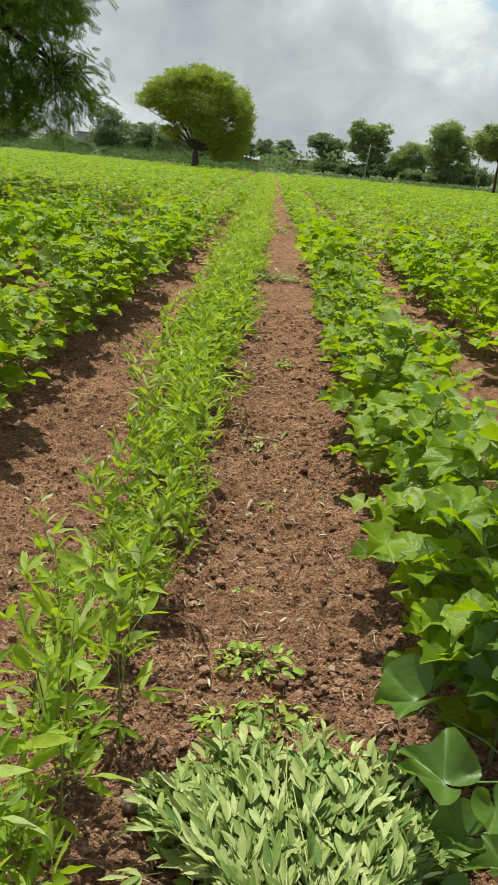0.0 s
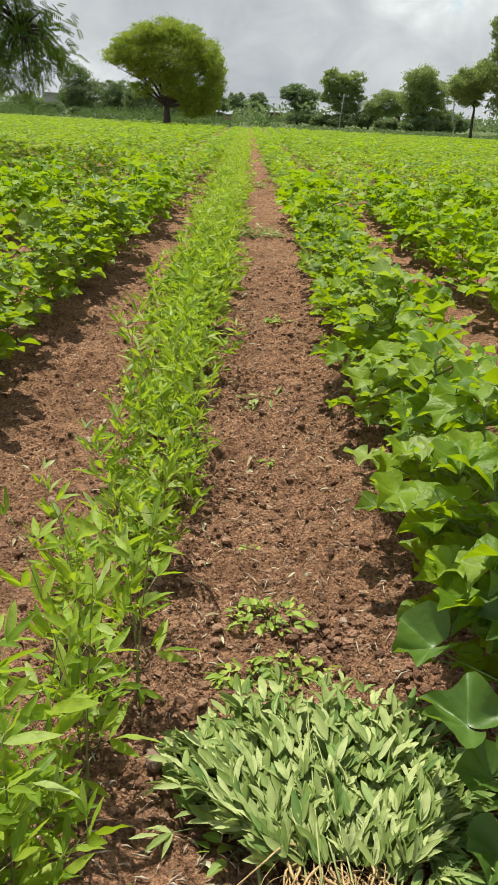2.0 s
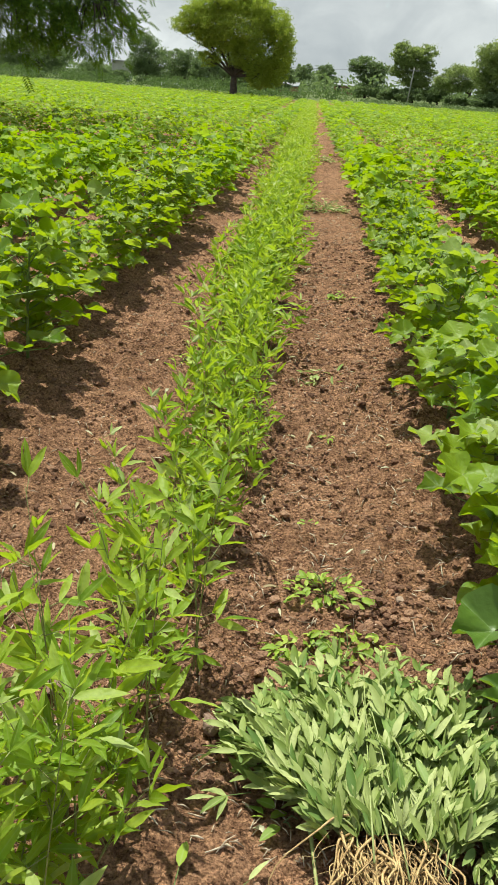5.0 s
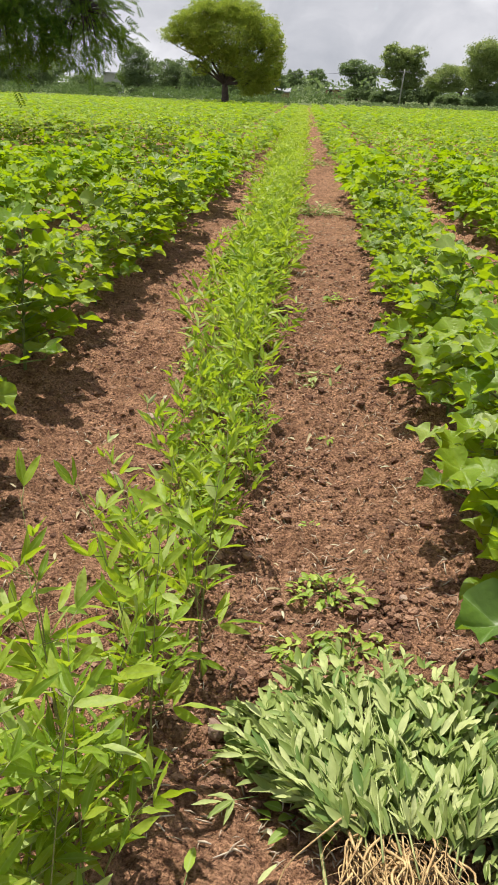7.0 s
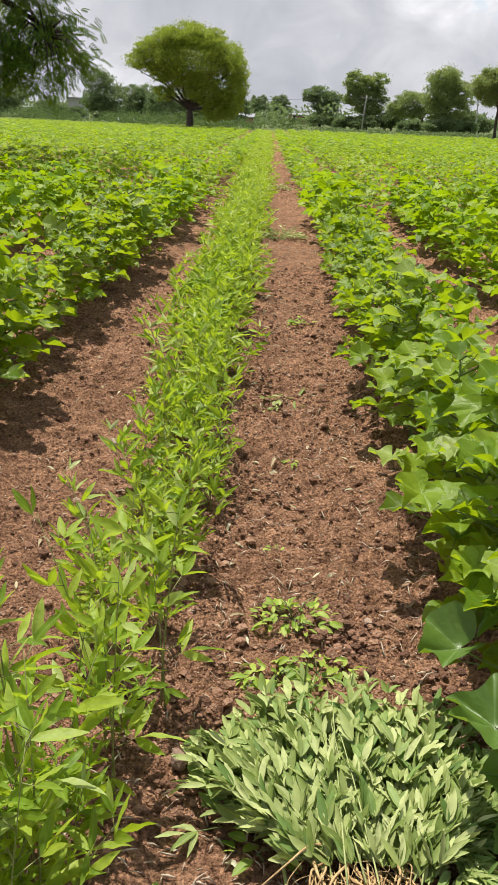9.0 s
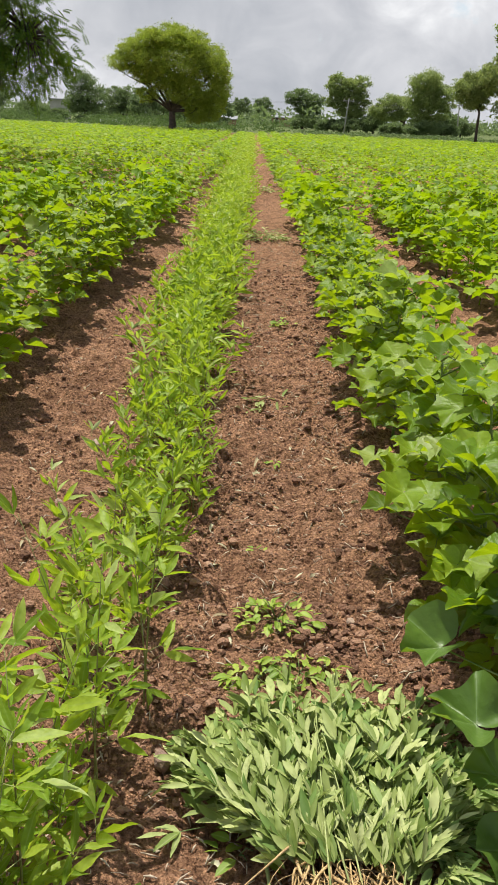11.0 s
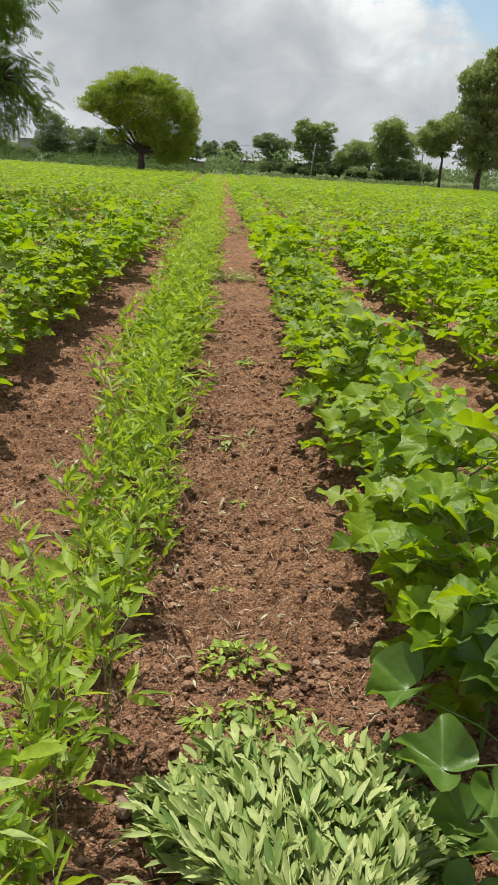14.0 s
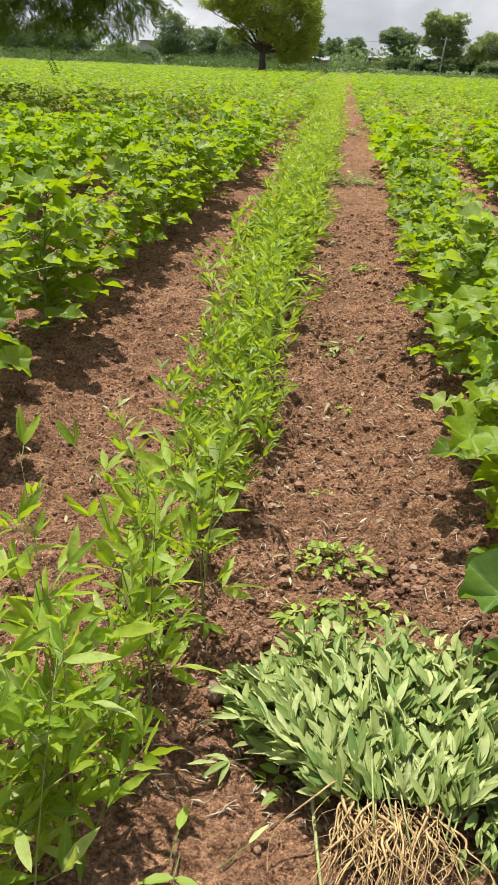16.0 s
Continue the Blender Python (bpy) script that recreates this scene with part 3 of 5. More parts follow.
def build_edge_cotton():
    """The plant that leans over the pulled heap: large leaves on long stalks."""
    base = on_ground(0.60, 1.52, -0.005)
    ob = thing("cotton_plant", base, "cotton plant with large grey-green leaves over the pulled heap", "cotton plant", "cotton plants along the path")
    leaves = (((0.368, 1.50, 0.250), (-0.60, 0.55, 0.22), (-0.10, -0.38, 0.92), 0.086, 0), ((0.415, 1.48, 0.160), (-0.80, 0.15, 0.02), (-0.10, -0.38, 0.92), 0.062, 2),
              ((0.360, 1.76, 0.235), (-0.85, -0.10, -0.18), (-0.15, -0.20, 0.97), 0.076, 1), ((0.490, 1.68, 0.345), (-0.80, 0.25, 0.15), (-0.10, -0.40, 0.90), 0.078, 3),
              ((0.530, 1.60, 0.365), (-0.60, -0.50, -0.05), (0.05, 0.15, 1.0), 0.074, 1), ((0.455, 1.47, 0.230), (0.35, -0.65, -0.35), (0.0, -0.55, 0.80), 0.062, 2),
              ((0.500, 1.49, 0.090), (-0.90, 0.05, 0.0), (0.0, -0.25, 1.0), 0.060, 0), ((0.420, 1.40, 0.075), (-0.35, -0.75, -0.20), (-0.1, -0.30, 1.0), 0.066, 2),
              ((0.460, 1.30, 0.080), (-0.25, -0.80, -0.25), (0.0, -0.30, 1.0), 0.066, 1), ((0.545, 1.45, 0.300), (0.10, -0.80, -0.10), (0.1, -0.20, 1.0), 0.074, 3),
              ((0.600, 1.56, 0.420), (0.50, 0.60, 0.0), (0.1, -0.15, 1.0), 0.074, 0))
    line = np.array([(0, 0, -0.02), (-0.01, 0.01, 0.14), (-0.005, 0.02, 0.30), (0.0, 0.03, 0.42)])
    part("stem", mesh("stem", *tube(line, [0.008, 0.006, 0.0045, 0.003], 6), STEM), ob)
    for place, tip, up, size, kind in leaves:
        end = np.array(place) - base
        root = np.array([-0.005, 0.015, max(0.02, min(0.40, end[2] - 0.05))])
        stalk = part("leafstalk", mesh("leafstalk", *tube([root, (root + end) / 2 + [0, 0, 0.025], end], [0.0026, 0.0022, 0.0017], 5), STEM), ob)
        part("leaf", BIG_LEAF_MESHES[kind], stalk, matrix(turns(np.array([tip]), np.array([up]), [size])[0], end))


def build_near_cotton():
    made = []
    for n, (x, y, a, s) in enumerate(((0.68, 1.70, 2.2, 1.0), (0.74, 1.42, 0.5, 0.9))):
        m = Matrix.Translation(on_ground(x, y, -0.005)) @ Matrix.Rotation(a, 4, "Z") @ Matrix.Diagonal((s, s, s, 1))
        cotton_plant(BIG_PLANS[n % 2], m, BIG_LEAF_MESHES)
    build_edge_cotton()
    spots = [(0.555, 1.83, 1.1, 0.92), (0.585, 2.02, 4.2, 1.03), (0.58, 2.30, 4.4, 1.05), (0.585, 2.58, 3.4, 1.02)] + cotton_places(0.59, 2.84, 7.6, 0.36, 11) + cotton_places(-1.26, 2.3, 8.0, 0.36, 12)
    for n, (x, y, a, s) in enumerate(spots):
        m = Matrix.Translation(on_ground(x, y, -0.005)) @ Matrix.Rotation(a, 4, "Z") @ Matrix.Diagonal((s, s, s, 1))
        k = n % len(COTTON_PLANS)
        if k < len(made):
            copy_thing(made[k], m)
        else:
            made.append(cotton_plant(COTTON_PLANS[k], m))


def plant_cloud(plan, leaves, keep=1.0, grow=1.0, with_stem=False, seed=0):
    """One plant as plain arrays, with fewer and larger leaves for the distance."""
    stems, tr, places, kinds = plan
    r = np.random.default_rng(seed)
    heap = Heap()
    pick = r.random(len(places)) < keep
    for k, (v, t, *_) in enumerate(leaves):
        some = pick & (kinds % len(leaves) == k)
        if some.any():
            heap.many(v, t, tr[some] * grow, places[some])
    if with_stem:
        for line, radii, sides in stems[:1] + stems[1::4]:
            heap.add(*tube(line[[0, -1]], radii[[0, -1]], 3))
    return np.concatenate(heap.v), np.concatenate(heap.t)


def scatter(heap, cloud, spots):
    """Copies of a plant's arrays at (x, y, turn, scale); the crop stands lower towards the far end."""
    s = np.array(spots)
    if not len(s):
        return
    c, n = np.cos(s[:, 2]) * s[:, 3], np.sin(s[:, 2]) * s[:, 3]
    z = np.zeros(len(s))
    low = 1 - 0.5 * np.clip((s[:, 1] - 16) / 40, 0, 1)
    wide = 1 + 0.36 * np.clip((s[:, 1] - 9) / 24, 0, 1)
    c, n = c * wide, n * wide
    tr = np.stack([np.stack([c, -n, z], -1), np.stack([n, c, z], -1), np.stack([z, z, s[:, 3] * low], -1)], 1)
    heap.many(cloud[0], cloud[1], tr, np.stack([s[:, 0], s[:, 1], ground_height(s[:, 0], s[:, 1])], -1))


SIMPLE_LEAF = (np.array([(0, -0.35, 0), (0.75, 0.1, -0.15), (0.3, 0.35, 0.05), (0, 1, -0.3), (-0.3, 0.35, 0.05), (-0.75, 0.1, -0.15)]),
               np.array([(0, 1, 2), (0, 2, 4), (2, 3, 4), (0, 4, 5)]))
QUAD_LEAF = (np.array([(0, -0.5, 0), (0.7, 0.2, -0.12), (0, 1, -0.2), (-0.7, 0.2, -0.12)]), np.array([(0, 1, 2), (0, 2, 3)]))


BLADE_FAR = (np.array([(0, 0, 0), (0.16, 0.5, 0.04), (0, 1, -0.1), (-0.16, 0.5, 0.04)]), np.array([(0, 1, 2), (0, 2, 3)]))


def build_cotton_rows():
    """The rows of the field: leafier close by, coarser towards the far end."""
    mids = [plant_cloud(p, COTTON_MID, 0.85, 1.08, True, 1) for p in ROW_PLANS]
    fars = [plant_cloud(p, [SIMPLE_LEAF], 0.50, 1.25, False, 2) for p in ROW_PLANS]
    ends = [plant_cloud(p, [QUAD_LEAF], 0.28, 1.55, False, 3) for p in ROW_PLANS]
    r = np.random.default_rng(21)
    for x0 in COTTON_ROWS:
        heap = Heap()
        spots = {"mid": [], "far": [], "end": []}
        y = 2.0 + r.random() * 0.3
        while y < 77.5:
            x = row_x(x0, y)
            inside = -0.52 * y - 3.0 < x < 0.60 * y + 3.0
            near = (x0 == 0.62 and y < 7.45) or (x0 == -1.26 and y < 7.9)
            if inside and not near:
                s = r.uniform(0.82, 1.14) * (0.93 + 0.22 * smooth_noise(np.array(x * 0.6), np.array(y * 0.25), 9))
                spots["mid" if y < 12 else "far" if y < 35 else "end"].append((x + r.normal(0, 0.05), y, r.uniform(0, 6.28), float(s)))
            y += 0.36 * r.uniform(0.8, 1.2)
        for key, clouds in (("mid", mids), ("far", fars), ("end", ends)):
            for k in range(5):
                scatter(heap, clouds[k], spots[key][k::5])
        if heap.n:
            tagged(new("cotton_row", heap.mesh("cotton_row", COTTON_ROW)), "long row of leafy green cotton plants in the field", "cotton row", "rows of the cotton field", "stuff")


# ---- pigeon peas ----


def pea_plan(seed, height, stalks, leaf=0.070, density=1.0, lay=0.16, stalk=1.0):
    r = np.random.default_rng(seed)
    stems, tips, ups, sizes, places = [], [], [], [], []
    for s in range(stalks):
        a = r.uniform(0, 6.28)
        out = np.array([math.cos(a), math.sin(a)]) * lay * r.uniform(0.3, 1.1)
        h = height * r.uniform(0.72, 1.05)
        base = np.array([r.normal(0, 0.02), r.normal(0, 0.02), -0.02])
        line = np.array([base + [out[0] * q ** 1.5, out[1] * q ** 1.5, h * q] for q in np.linspace(0, 1, 6)])
        stems.append((line, np.linspace(0.0027, 0.0006, 6), 4))
        n = int(h / 0.045 * density)
        for k in range(n):
            q = 0.16 + 0.86 * (k + r.random() * 0.6) / n
            q = min(q, 1.0)
            at = base + [out[0] * q ** 1.5, out[1] * q ** 1.5, h * q]
            b = k * 2.3 + r.normal(0, 0.4)
            o = unit(np.array([math.cos(b), math.sin(b), r.uniform(0.35, 1.0)]))
            reach = stalk * r.uniform(0.018, 0.042) * (1.1 - 0.5 * q)
            end = at + o * reach
            stems.append((np.array([at, end]), np.array([0.0011, 0.0008]), 3))
            size = leaf * r.uniform(0.75, 1.2) * (1.0 if q < 0.85 else 0.72)
            flat = np.array([o[0], o[1], 0])
            side = np.array([-o[1], o[0], 0])
            pitch = r.uniform(-0.1, 1.1) + 0.5 * (q > 0.85) + 0.25 * (stalk > 1)
            for turn, f in ((0, 1.0), (0.95, 0.88), (-0.95, 0.88)):
                turn += r.normal(0, 0.18)
                tip = unit(flat) * math.cos(turn) + unit(side) * math.sin(turn) + [0, 0, pitch + r.normal(0, 0.2)]
                tips.append(tip)
                ups.append(unit([r.normal(0, 0.7), r.normal(0, 0.7), 1]) + 0.1 * flat)
                sizes.append(size * f)
                places.append(end)
    return stems, turns(np.array(tips), np.array(ups), np.array(sizes)), np.array(places), r.integers(0, 6, len(sizes))


def pea_plant(plan, at, label):
    stems, tr, places, kinds = plan
    ob = thing("pigeon_pea_plant", at, label, "pea plant", "pigeon pea plants in the row")
    part("stem", stem_mesh("stem", stems, RED_STEM), ob)
    for turn, place, kind in zip(tr, places, kinds):
        pale = kind == 5 and place[0] > 0.15
        part("leaflet", WILTED_MESHES[kind] if pale else PEA_MESHES[kind], ob, matrix(turn, place), "leaflet turned pale side up" if pale else "")
    return ob


def build_peas():
    r = np.random.default_rng(31)
    tall = [pea_plan(500 + k, 0.57, 2, 0.084, 0.74, 0.13, 1.5) for k in range(4)]
    # the open-grown plants at the row's near end
    spots = [(-0.36, 1.62), (-0.47, 1.50), (-0.30, 1.52), (-0.40, 1.38), (-0.54, 1.30), (-0.36, 1.22), (-0.24, 1.80), (-0.34, 1.90), (-0.58, 1.44), (-0.44, 1.20), (-0.50, 1.16), (-0.47, 1.06), (-0.39, 1.09), (-0.60, 1.22)]
    made = []
    for n, (x, y) in enumerate(spots):
        m = Matrix.Translation(on_ground(x, y)) @ Matrix.Rotation(r.uniform(0, 6.28), 4, "Z") @ Matrix.Diagonal((1, 1, r.uniform(0.95, 1.2) * (1.0 if y > 1.25 else 0.72), 1))
        if n < 4:
            made.append(pea_plant(tall[n], m, "slender young pigeon pea plant with narrow yellow-green leaflets"))
        else:
            copy_thing(made[n % 4], m)
    short = [pea_plan(520 + k, 0.33, 4, 0.076, 1.45, 0.20) for k in range(4)]
    made = []
    for x, y0, s in ((-0.36, 1.24, 1.05), (-0.33, 1.40, 0.85), (-0.44, 1.14, 1.1), (-0.31, 1.66, 0.8)):
        m = Matrix.Translation(on_ground(x, y0)) @ Matrix.Rotation(r.uniform(0, 6.28), 4, "Z") @ Matrix.Diagonal((s * 0.8, s * 0.8, s, 1))
        if len(made) < 4:
            made.append(pea_plant(short[len(made)], m, "low bushy pigeon pea plant with narrow leaflets"))
        else:
            copy_thing(made[int(y0 * 100) % 4], m)
    y, n = 2.02, 4
    while y < 4.1:
        x = row_x(PEA_X, y) + float(np.clip(r.normal(0, 0.085), -0.13, 0.12))
        s = r.uniform(0.85, 1.12)
        m = Matrix.Translation(on_ground(x, y)) @ Matrix.Rotation(r.uniform(0, 6.28), 4, "Z") @ Matrix.Diagonal((s, s, s * r.uniform(0.9, 1.1), 1))
        if n < 4:
            made.append(pea_plant(short[n], m, "low bushy pigeon pea plant with narrow leaflets"))
        else:
            copy_thing(made[n % 4], m)
        y, n = y + 0.095, n + 1
    nears = [plant_cloud(p, BLADES, 1.0, 1.0, True, 6) for p in short]
    mids = [plant_cloud(p, BLADE_MID, 1.0, 1.0, False, 4) for p in short]
    fars = [plant_cloud(p, [BLADE_FAR], 0.55, 1.25, False, 5) for p in short]
    heap = Heap()
    ys = np.concatenate([np.arange(4.1, 20, 0.088), np.arange(20, 77, 0.13)])
    rows = [(row_x(PEA_X, y) + r.normal(0, 0.095 + 0.001 * (y - 4)), y, r.uniform(0, 6.28), r.uniform(0.9, 1.25)) for y in ys]
    for k in range(4):
        scatter(heap, nears[k], [s for s in rows if s[1] < 8][k::4])
        scatter(heap, mids[k], [s for s in rows if 8 <= s[1] < 20][k::4])
        scatter(heap, fars[k], [s for s in rows if s[1] >= 20][k::4])
    tagged(new("pigeon_pea_row", heap.mesh("pigeon_pea_row", PEA_ROW)), "narrow row of yellow-green pigeon peas between bare strips", "pea row", kind="stuff")


# ---- the pulled plants on the path ----


def build_bundle():
    r = np.random.default_rng(41)
    cx, cy, rx, ry, top = 0.140, 1.665, 0.325, 0.28, 0.118
    root_at = np.array([0.15, 1.36])
    ob = thing("pulled_plant_bundle", (cx, cy - 0.065, 0), "heap of uprooted wilting plants with pale leaf undersides and bare roots", "plant bundle")

    def mound(x, y):
        d = ((x - cx) / rx) ** 2 + ((y - cy) / ry) ** 2
        return top * np.sqrt(np.clip(1.02 - d, 0.0, None))

    tips, ups, sizes, places, depth = [], [], [], [], []

    def shoot(start, mid, end, first, count, size, layer):
        """Three-part leaves along a lying stem."""
        for k in range(count):
            q = first + (1 - first) * (k + r.random() * 0.7) / count
            at = (1 - q) ** 2 * start + 2 * q * (1 - q) * mid + q * q * end
            along = unit(2 * (1 - q) * (mid - start) + 2 * q * (end - mid))
            side = unit(np.cross(along, [0, 0, 1])) * (1 if k % 2 else -1)
            o = unit(along + side * r.uniform(0.0, 0.45) + [0, 0, r.normal(0.08, 0.24)])
            base_at = at + o * r.uniform(0.008, 0.02)
            face = unit(np.array([r.normal(0, 0.6), r.normal(-0.1, 0.55), 1.0]))
            across = unit(np.cross(o, face))
            for turn, f in ((0, 1.0), (0.45, 0.85), (-0.45, 0.85)):
                turn += r.normal(0, 0.14)
                tips.append(o * math.cos(turn) + across * math.sin(turn) + r.normal(0, 0.09, 3))
                ups.append(face + r.normal(0, 0.2, 3))
                sizes.append(size * f * r.uniform(0.7, 1.15))
                places.append(base_at)
                depth.append(layer + 0.2 * r.random())

    for k in range(165):
        u = r.uniform(-1, 1)
        layer = r.random()
        a = 1.45 * u + r.normal(0, 0.12)
        reach = r.uniform(0.72, 1.08)
        start = np.array([0.15 + 0.09 * u, 1.40 + r.normal(0, 0.02), 0.04 + 0.03 * r.random()])
        end = np.array([cx + rx * reach * math.sin(a), cy - 0.06 + (ry + 0.03) * reach * math.cos(a), 0])
        end[2] = 0.015 + (1 - layer) * r.uniform(0.3, 1.0) * top * (0.45 + 0.55 * math.cos(a) ** 2)
        mid = (start + end) / 2
        mid[2] = 0.04 + (1 - 0.7 * layer) * top * 1.15
        shoot(start, mid, end, 0.06, 8, 0.060, layer)
    for k in range(26):
        start = np.array([0.29, 1.48 + r.normal(0, 0.02), 0.05])
        end = np.array([0.34 + r.normal(0.02, 0.055), 1.37 + r.normal(0, 0.06), 0.03])
        shoot(start, (start + end) / 2 + [0.03, 0, 0.04], end, 0.05, 4, 0.042, r.random())
    tips, ups, sizes, depth = np.array(tips), np.array(ups), np.array(sizes), np.array(depth)
    tr = turns(tips, ups, sizes)
    places = np.array(places) - [cx, cy, 0]
    places[:, 2] = np.maximum(places[:, 2], 0.014)
    order = np.argsort(depth)
    kinds = r.integers(0, 6, len(sizes))
    fresh = r.random(len(sizes)) < np.clip((places[:, 0] - 0.14) / 0.14, 0.12, 0.80)     # green side up towards one flank
    for i in order[:300]:
        part("leaflet", (GREEN_MESHES if fresh[i] else WILTED_MESHES)[kinds[i]], ob, matrix(tr[i], places[i]), "fresh green leaflet" if fresh[i] else "")
    for which, mat in ((False, WILTED_ROW), (True, HEAP_GREEN)):
        heap = Heap()
        for k in range(6):
            some = np.array([i for i in order[300:] if kinds[i] == k and fresh[i] == which])
            heap.many(WILTED_BLADES[k][0], WILTED_BLADES[k][1], tr[some], places[some])
        part("leaf_mass", heap.mesh("leaf_mass", mat), ob, label="fresh green leaves in the heap" if which else "", kind="stuff")
    # stems run from the roots up through the heap
    for k in range(8):
        u = r.uniform(-1, 1)
        start = np.array([0.15 + 0.11 * u + r.normal(0, 0.015), 1.37 + r.normal(0, 0.02), 0.035 + 0.05 * r.random()])
        end = np.array([cx + 0.27 * u + r.normal(0, 0.03), cy + 0.24 * r.random(), 0])
        end[2] = 0.03 + float(mound(end[0], end[1])) * 0.85
        mid = (start + end) / 2 + [0.02 * u, 0, 0.02]
        q = np.linspace(0, 1, 6)[:, None]
        line = (1 - q) ** 2 * start + 2 * q * (1 - q) * mid + q * q * end - [cx, cy, 0]
        v, t = tube(line, np.linspace(0.0020, 0.0010, 6), 5)
        part("stalk", mesh("stalk", v, t, PALE_STEM), ob)
    for k in range(120):
        u = r.uniform(-1, 1)
        n = 14
        start = np.array([0.145 + 0.085 * u, 1.43 + r.normal(0, 0.025), 0.025 + 0.045 * r.random()])
        end = np.array([0.145 + 0.080 * u + r.normal(0, 0.045), 1.37 - 0.17 * r.random() ** 0.9, 0.010 + 0.035 * r.random()])
        q = np.linspace(0, 1, n)[:, None]
        line = start * (1 - q) + end * q
        for f in (1.0, 2.2, 4.1):                    # soft bends, wider towards the tip
            line = line + np.sin(f * 3.1 * q + r.uniform(0, 6.28, 3)) * r.normal(0, 0.022 / f ** 0.8, 3) * (0.35 + q) * [1, 0.6, 0.5]
        line = line + np.array([0, 0, 0.025]) * np.sin(np.pi * q)
        line[:, 2] = np.maximum(line[:, 2], ground_height(line[:, 0], line[:, 1] - 0.065) + 0.003)
        v, t = tube(line - [cx, cy, 0], np.linspace(r.choice([0.0009, 0.0014, 0.0022, 0.0034]), 0.0004, n), 4)
        part("root", mesh("root", v, t, ROOT), ob, label="thin straw-coloured root")
    # one thick stalk lies bare along the heap's side
    q = np.linspace(0, 1, 6)
    line = np.stack([0.005 + 0.035 * q, 1.53 - 0.265 * q, 0.035 - 0.01 * q + 0.006 * np.sin(6 * q)], -1) - [cx, cy, 0]
    v, t = tube(line, np.linspace(0.0040, 0.0025, 6), 6)
    part("stalk", mesh("stalk", v, t, PALE_STEM), ob)


def sprig(at, count, reach, size, lift, label, seed, meshes, flat=0.25, name="pulled_weed", category="weed", group="weeds pulled and dropped on the path"):
    """A little clump of leaves on the soil."""
    r = np.random.default_rng(seed)
    ob = thing(name, on_ground(*at), label, category, group)
    stalks = max(2, count // 12)
    for k in range(stalks):
        a = r.uniform(0, 6.28)
        end = np.array([math.cos(a) * reach * 0.8, math.sin(a) * reach * 0.55, 0.008 + lift * r.random()])
        part("stem", mesh("stem", *tube(np.array([[0, 0, 0.004], end * [0.5, 0.5, 0.8] + [0, 0, 0.004], end]), [0.0018, 0.0014, 0.0008], 3), STEM), ob)
    for k in range(count):
        a, d = r.uniform(0, 6.28), math.sqrt(r.random())
        place = np.array([math.cos(a) * reach * d, math.sin(a) * reach * 0.6 * d, 0.006 + lift * r.random() * (1.2 - d)])
        b = a + r.normal(0, 0.8)
        tr = turns(np.array([[math.cos(b), math.sin(b), r.normal(flat, 0.25)]]), unit(np.array([[r.normal(0, 0.55), r.normal(0, 0.55), 1]])), [size * r.uniform(0.55, 1.25)])[0]
        part("leaf", meshes[r.integers(0, len(meshes))], ob, matrix(tr, place))
    return ob


def build_weeds():
    green = "small pulled green weed drying on bare soil"
    sprig((0.05, 2.21), 96, 0.115, 0.030, 0.045, "scattered clump of pulled green weeds on the path", 1, WEED_MESHES)
    sprig((0.10, 1.99), 50, 0.09, 0.032, 0.045, "round-leaved green weeds beside the pulled heap", 2, WEED_MESHES)
    sprig((-0.01, 1.96), 50, 0.09, 0.033, 0.05, "round-leaved green weeds beside the pulled heap", 3, WEED_MESHES)
    sprig((0.0, 2.62), 7, 0.025, 0.028, 0.02, green, 4, WEED_MESHES)
    sprig((0.17, 5.65), 34, 0.08, 0.045, 0.06, "tuft of fresh green weed in the bare path", 5, WEED_MESHES)
    sprig((0.04, 9.75), 190, 0.26, 0.075, 0.13, "heap of wilting pulled plants across the path", 6, WILTED_MESHES, 0.2)
    sprig((-0.02, 16.5), 100, 0.30, 0.090, 0.12, "heap of wilting pulled plants across the path", 7, WILTED_MESHES, 0.2)
    sprig((0.06, 4.10), 14, 0.17, 0.068, 0.012, "pale wilted leaves strewn on the path", 8, WILTED_MESHES, 0.0)
    sprig((-0.03, 4.02), 9, 0.09, 0.068, 0.012, "pale wilted leaves strewn on the path", 9, WILTED_MESHES, 0.0)
    sprig((0.06, 3.30), 9, 0.035, 0.026, 0.02, green, 10, WEED_MESHES)
    sprig((-0.60, 4.05), 10, 0.07, 0.04, 0.02, green, 11, WEED_MESHES)
    sprig((-0.03, 1.43), 9, 0.045, 0.045, 0.03, "broken green sprig beside the pulled heap", 13, WEED_MESHES)
    fallen_sprig((-0.135, 1.455), 3.5, ((0.0, 0.060), (0.5, 0.066), (-0.6, 0.05), (1.0, 0.05)), "snapped sprig with long pale leaflets", WILTED_MESHES)
    fallen_sprig((-0.190, 1.205), -1.6, ((0.0, 0.055), (1.25, 0.055), (-1.25, 0.055)), "three-leaved green sprig lying on soil", WEED_MESHES[:1])
    fallen_sprig((-0.198, 1.265), 1.5, ((0.0, 0.055),), "single green leaf lying on soil", WEED_MESHES[:1])
    fallen_sprig((-0.095, 1.275), 0.9, ((0.0, 0.05),), "single pale leaflet lying on soil", WILTED_MESHES)



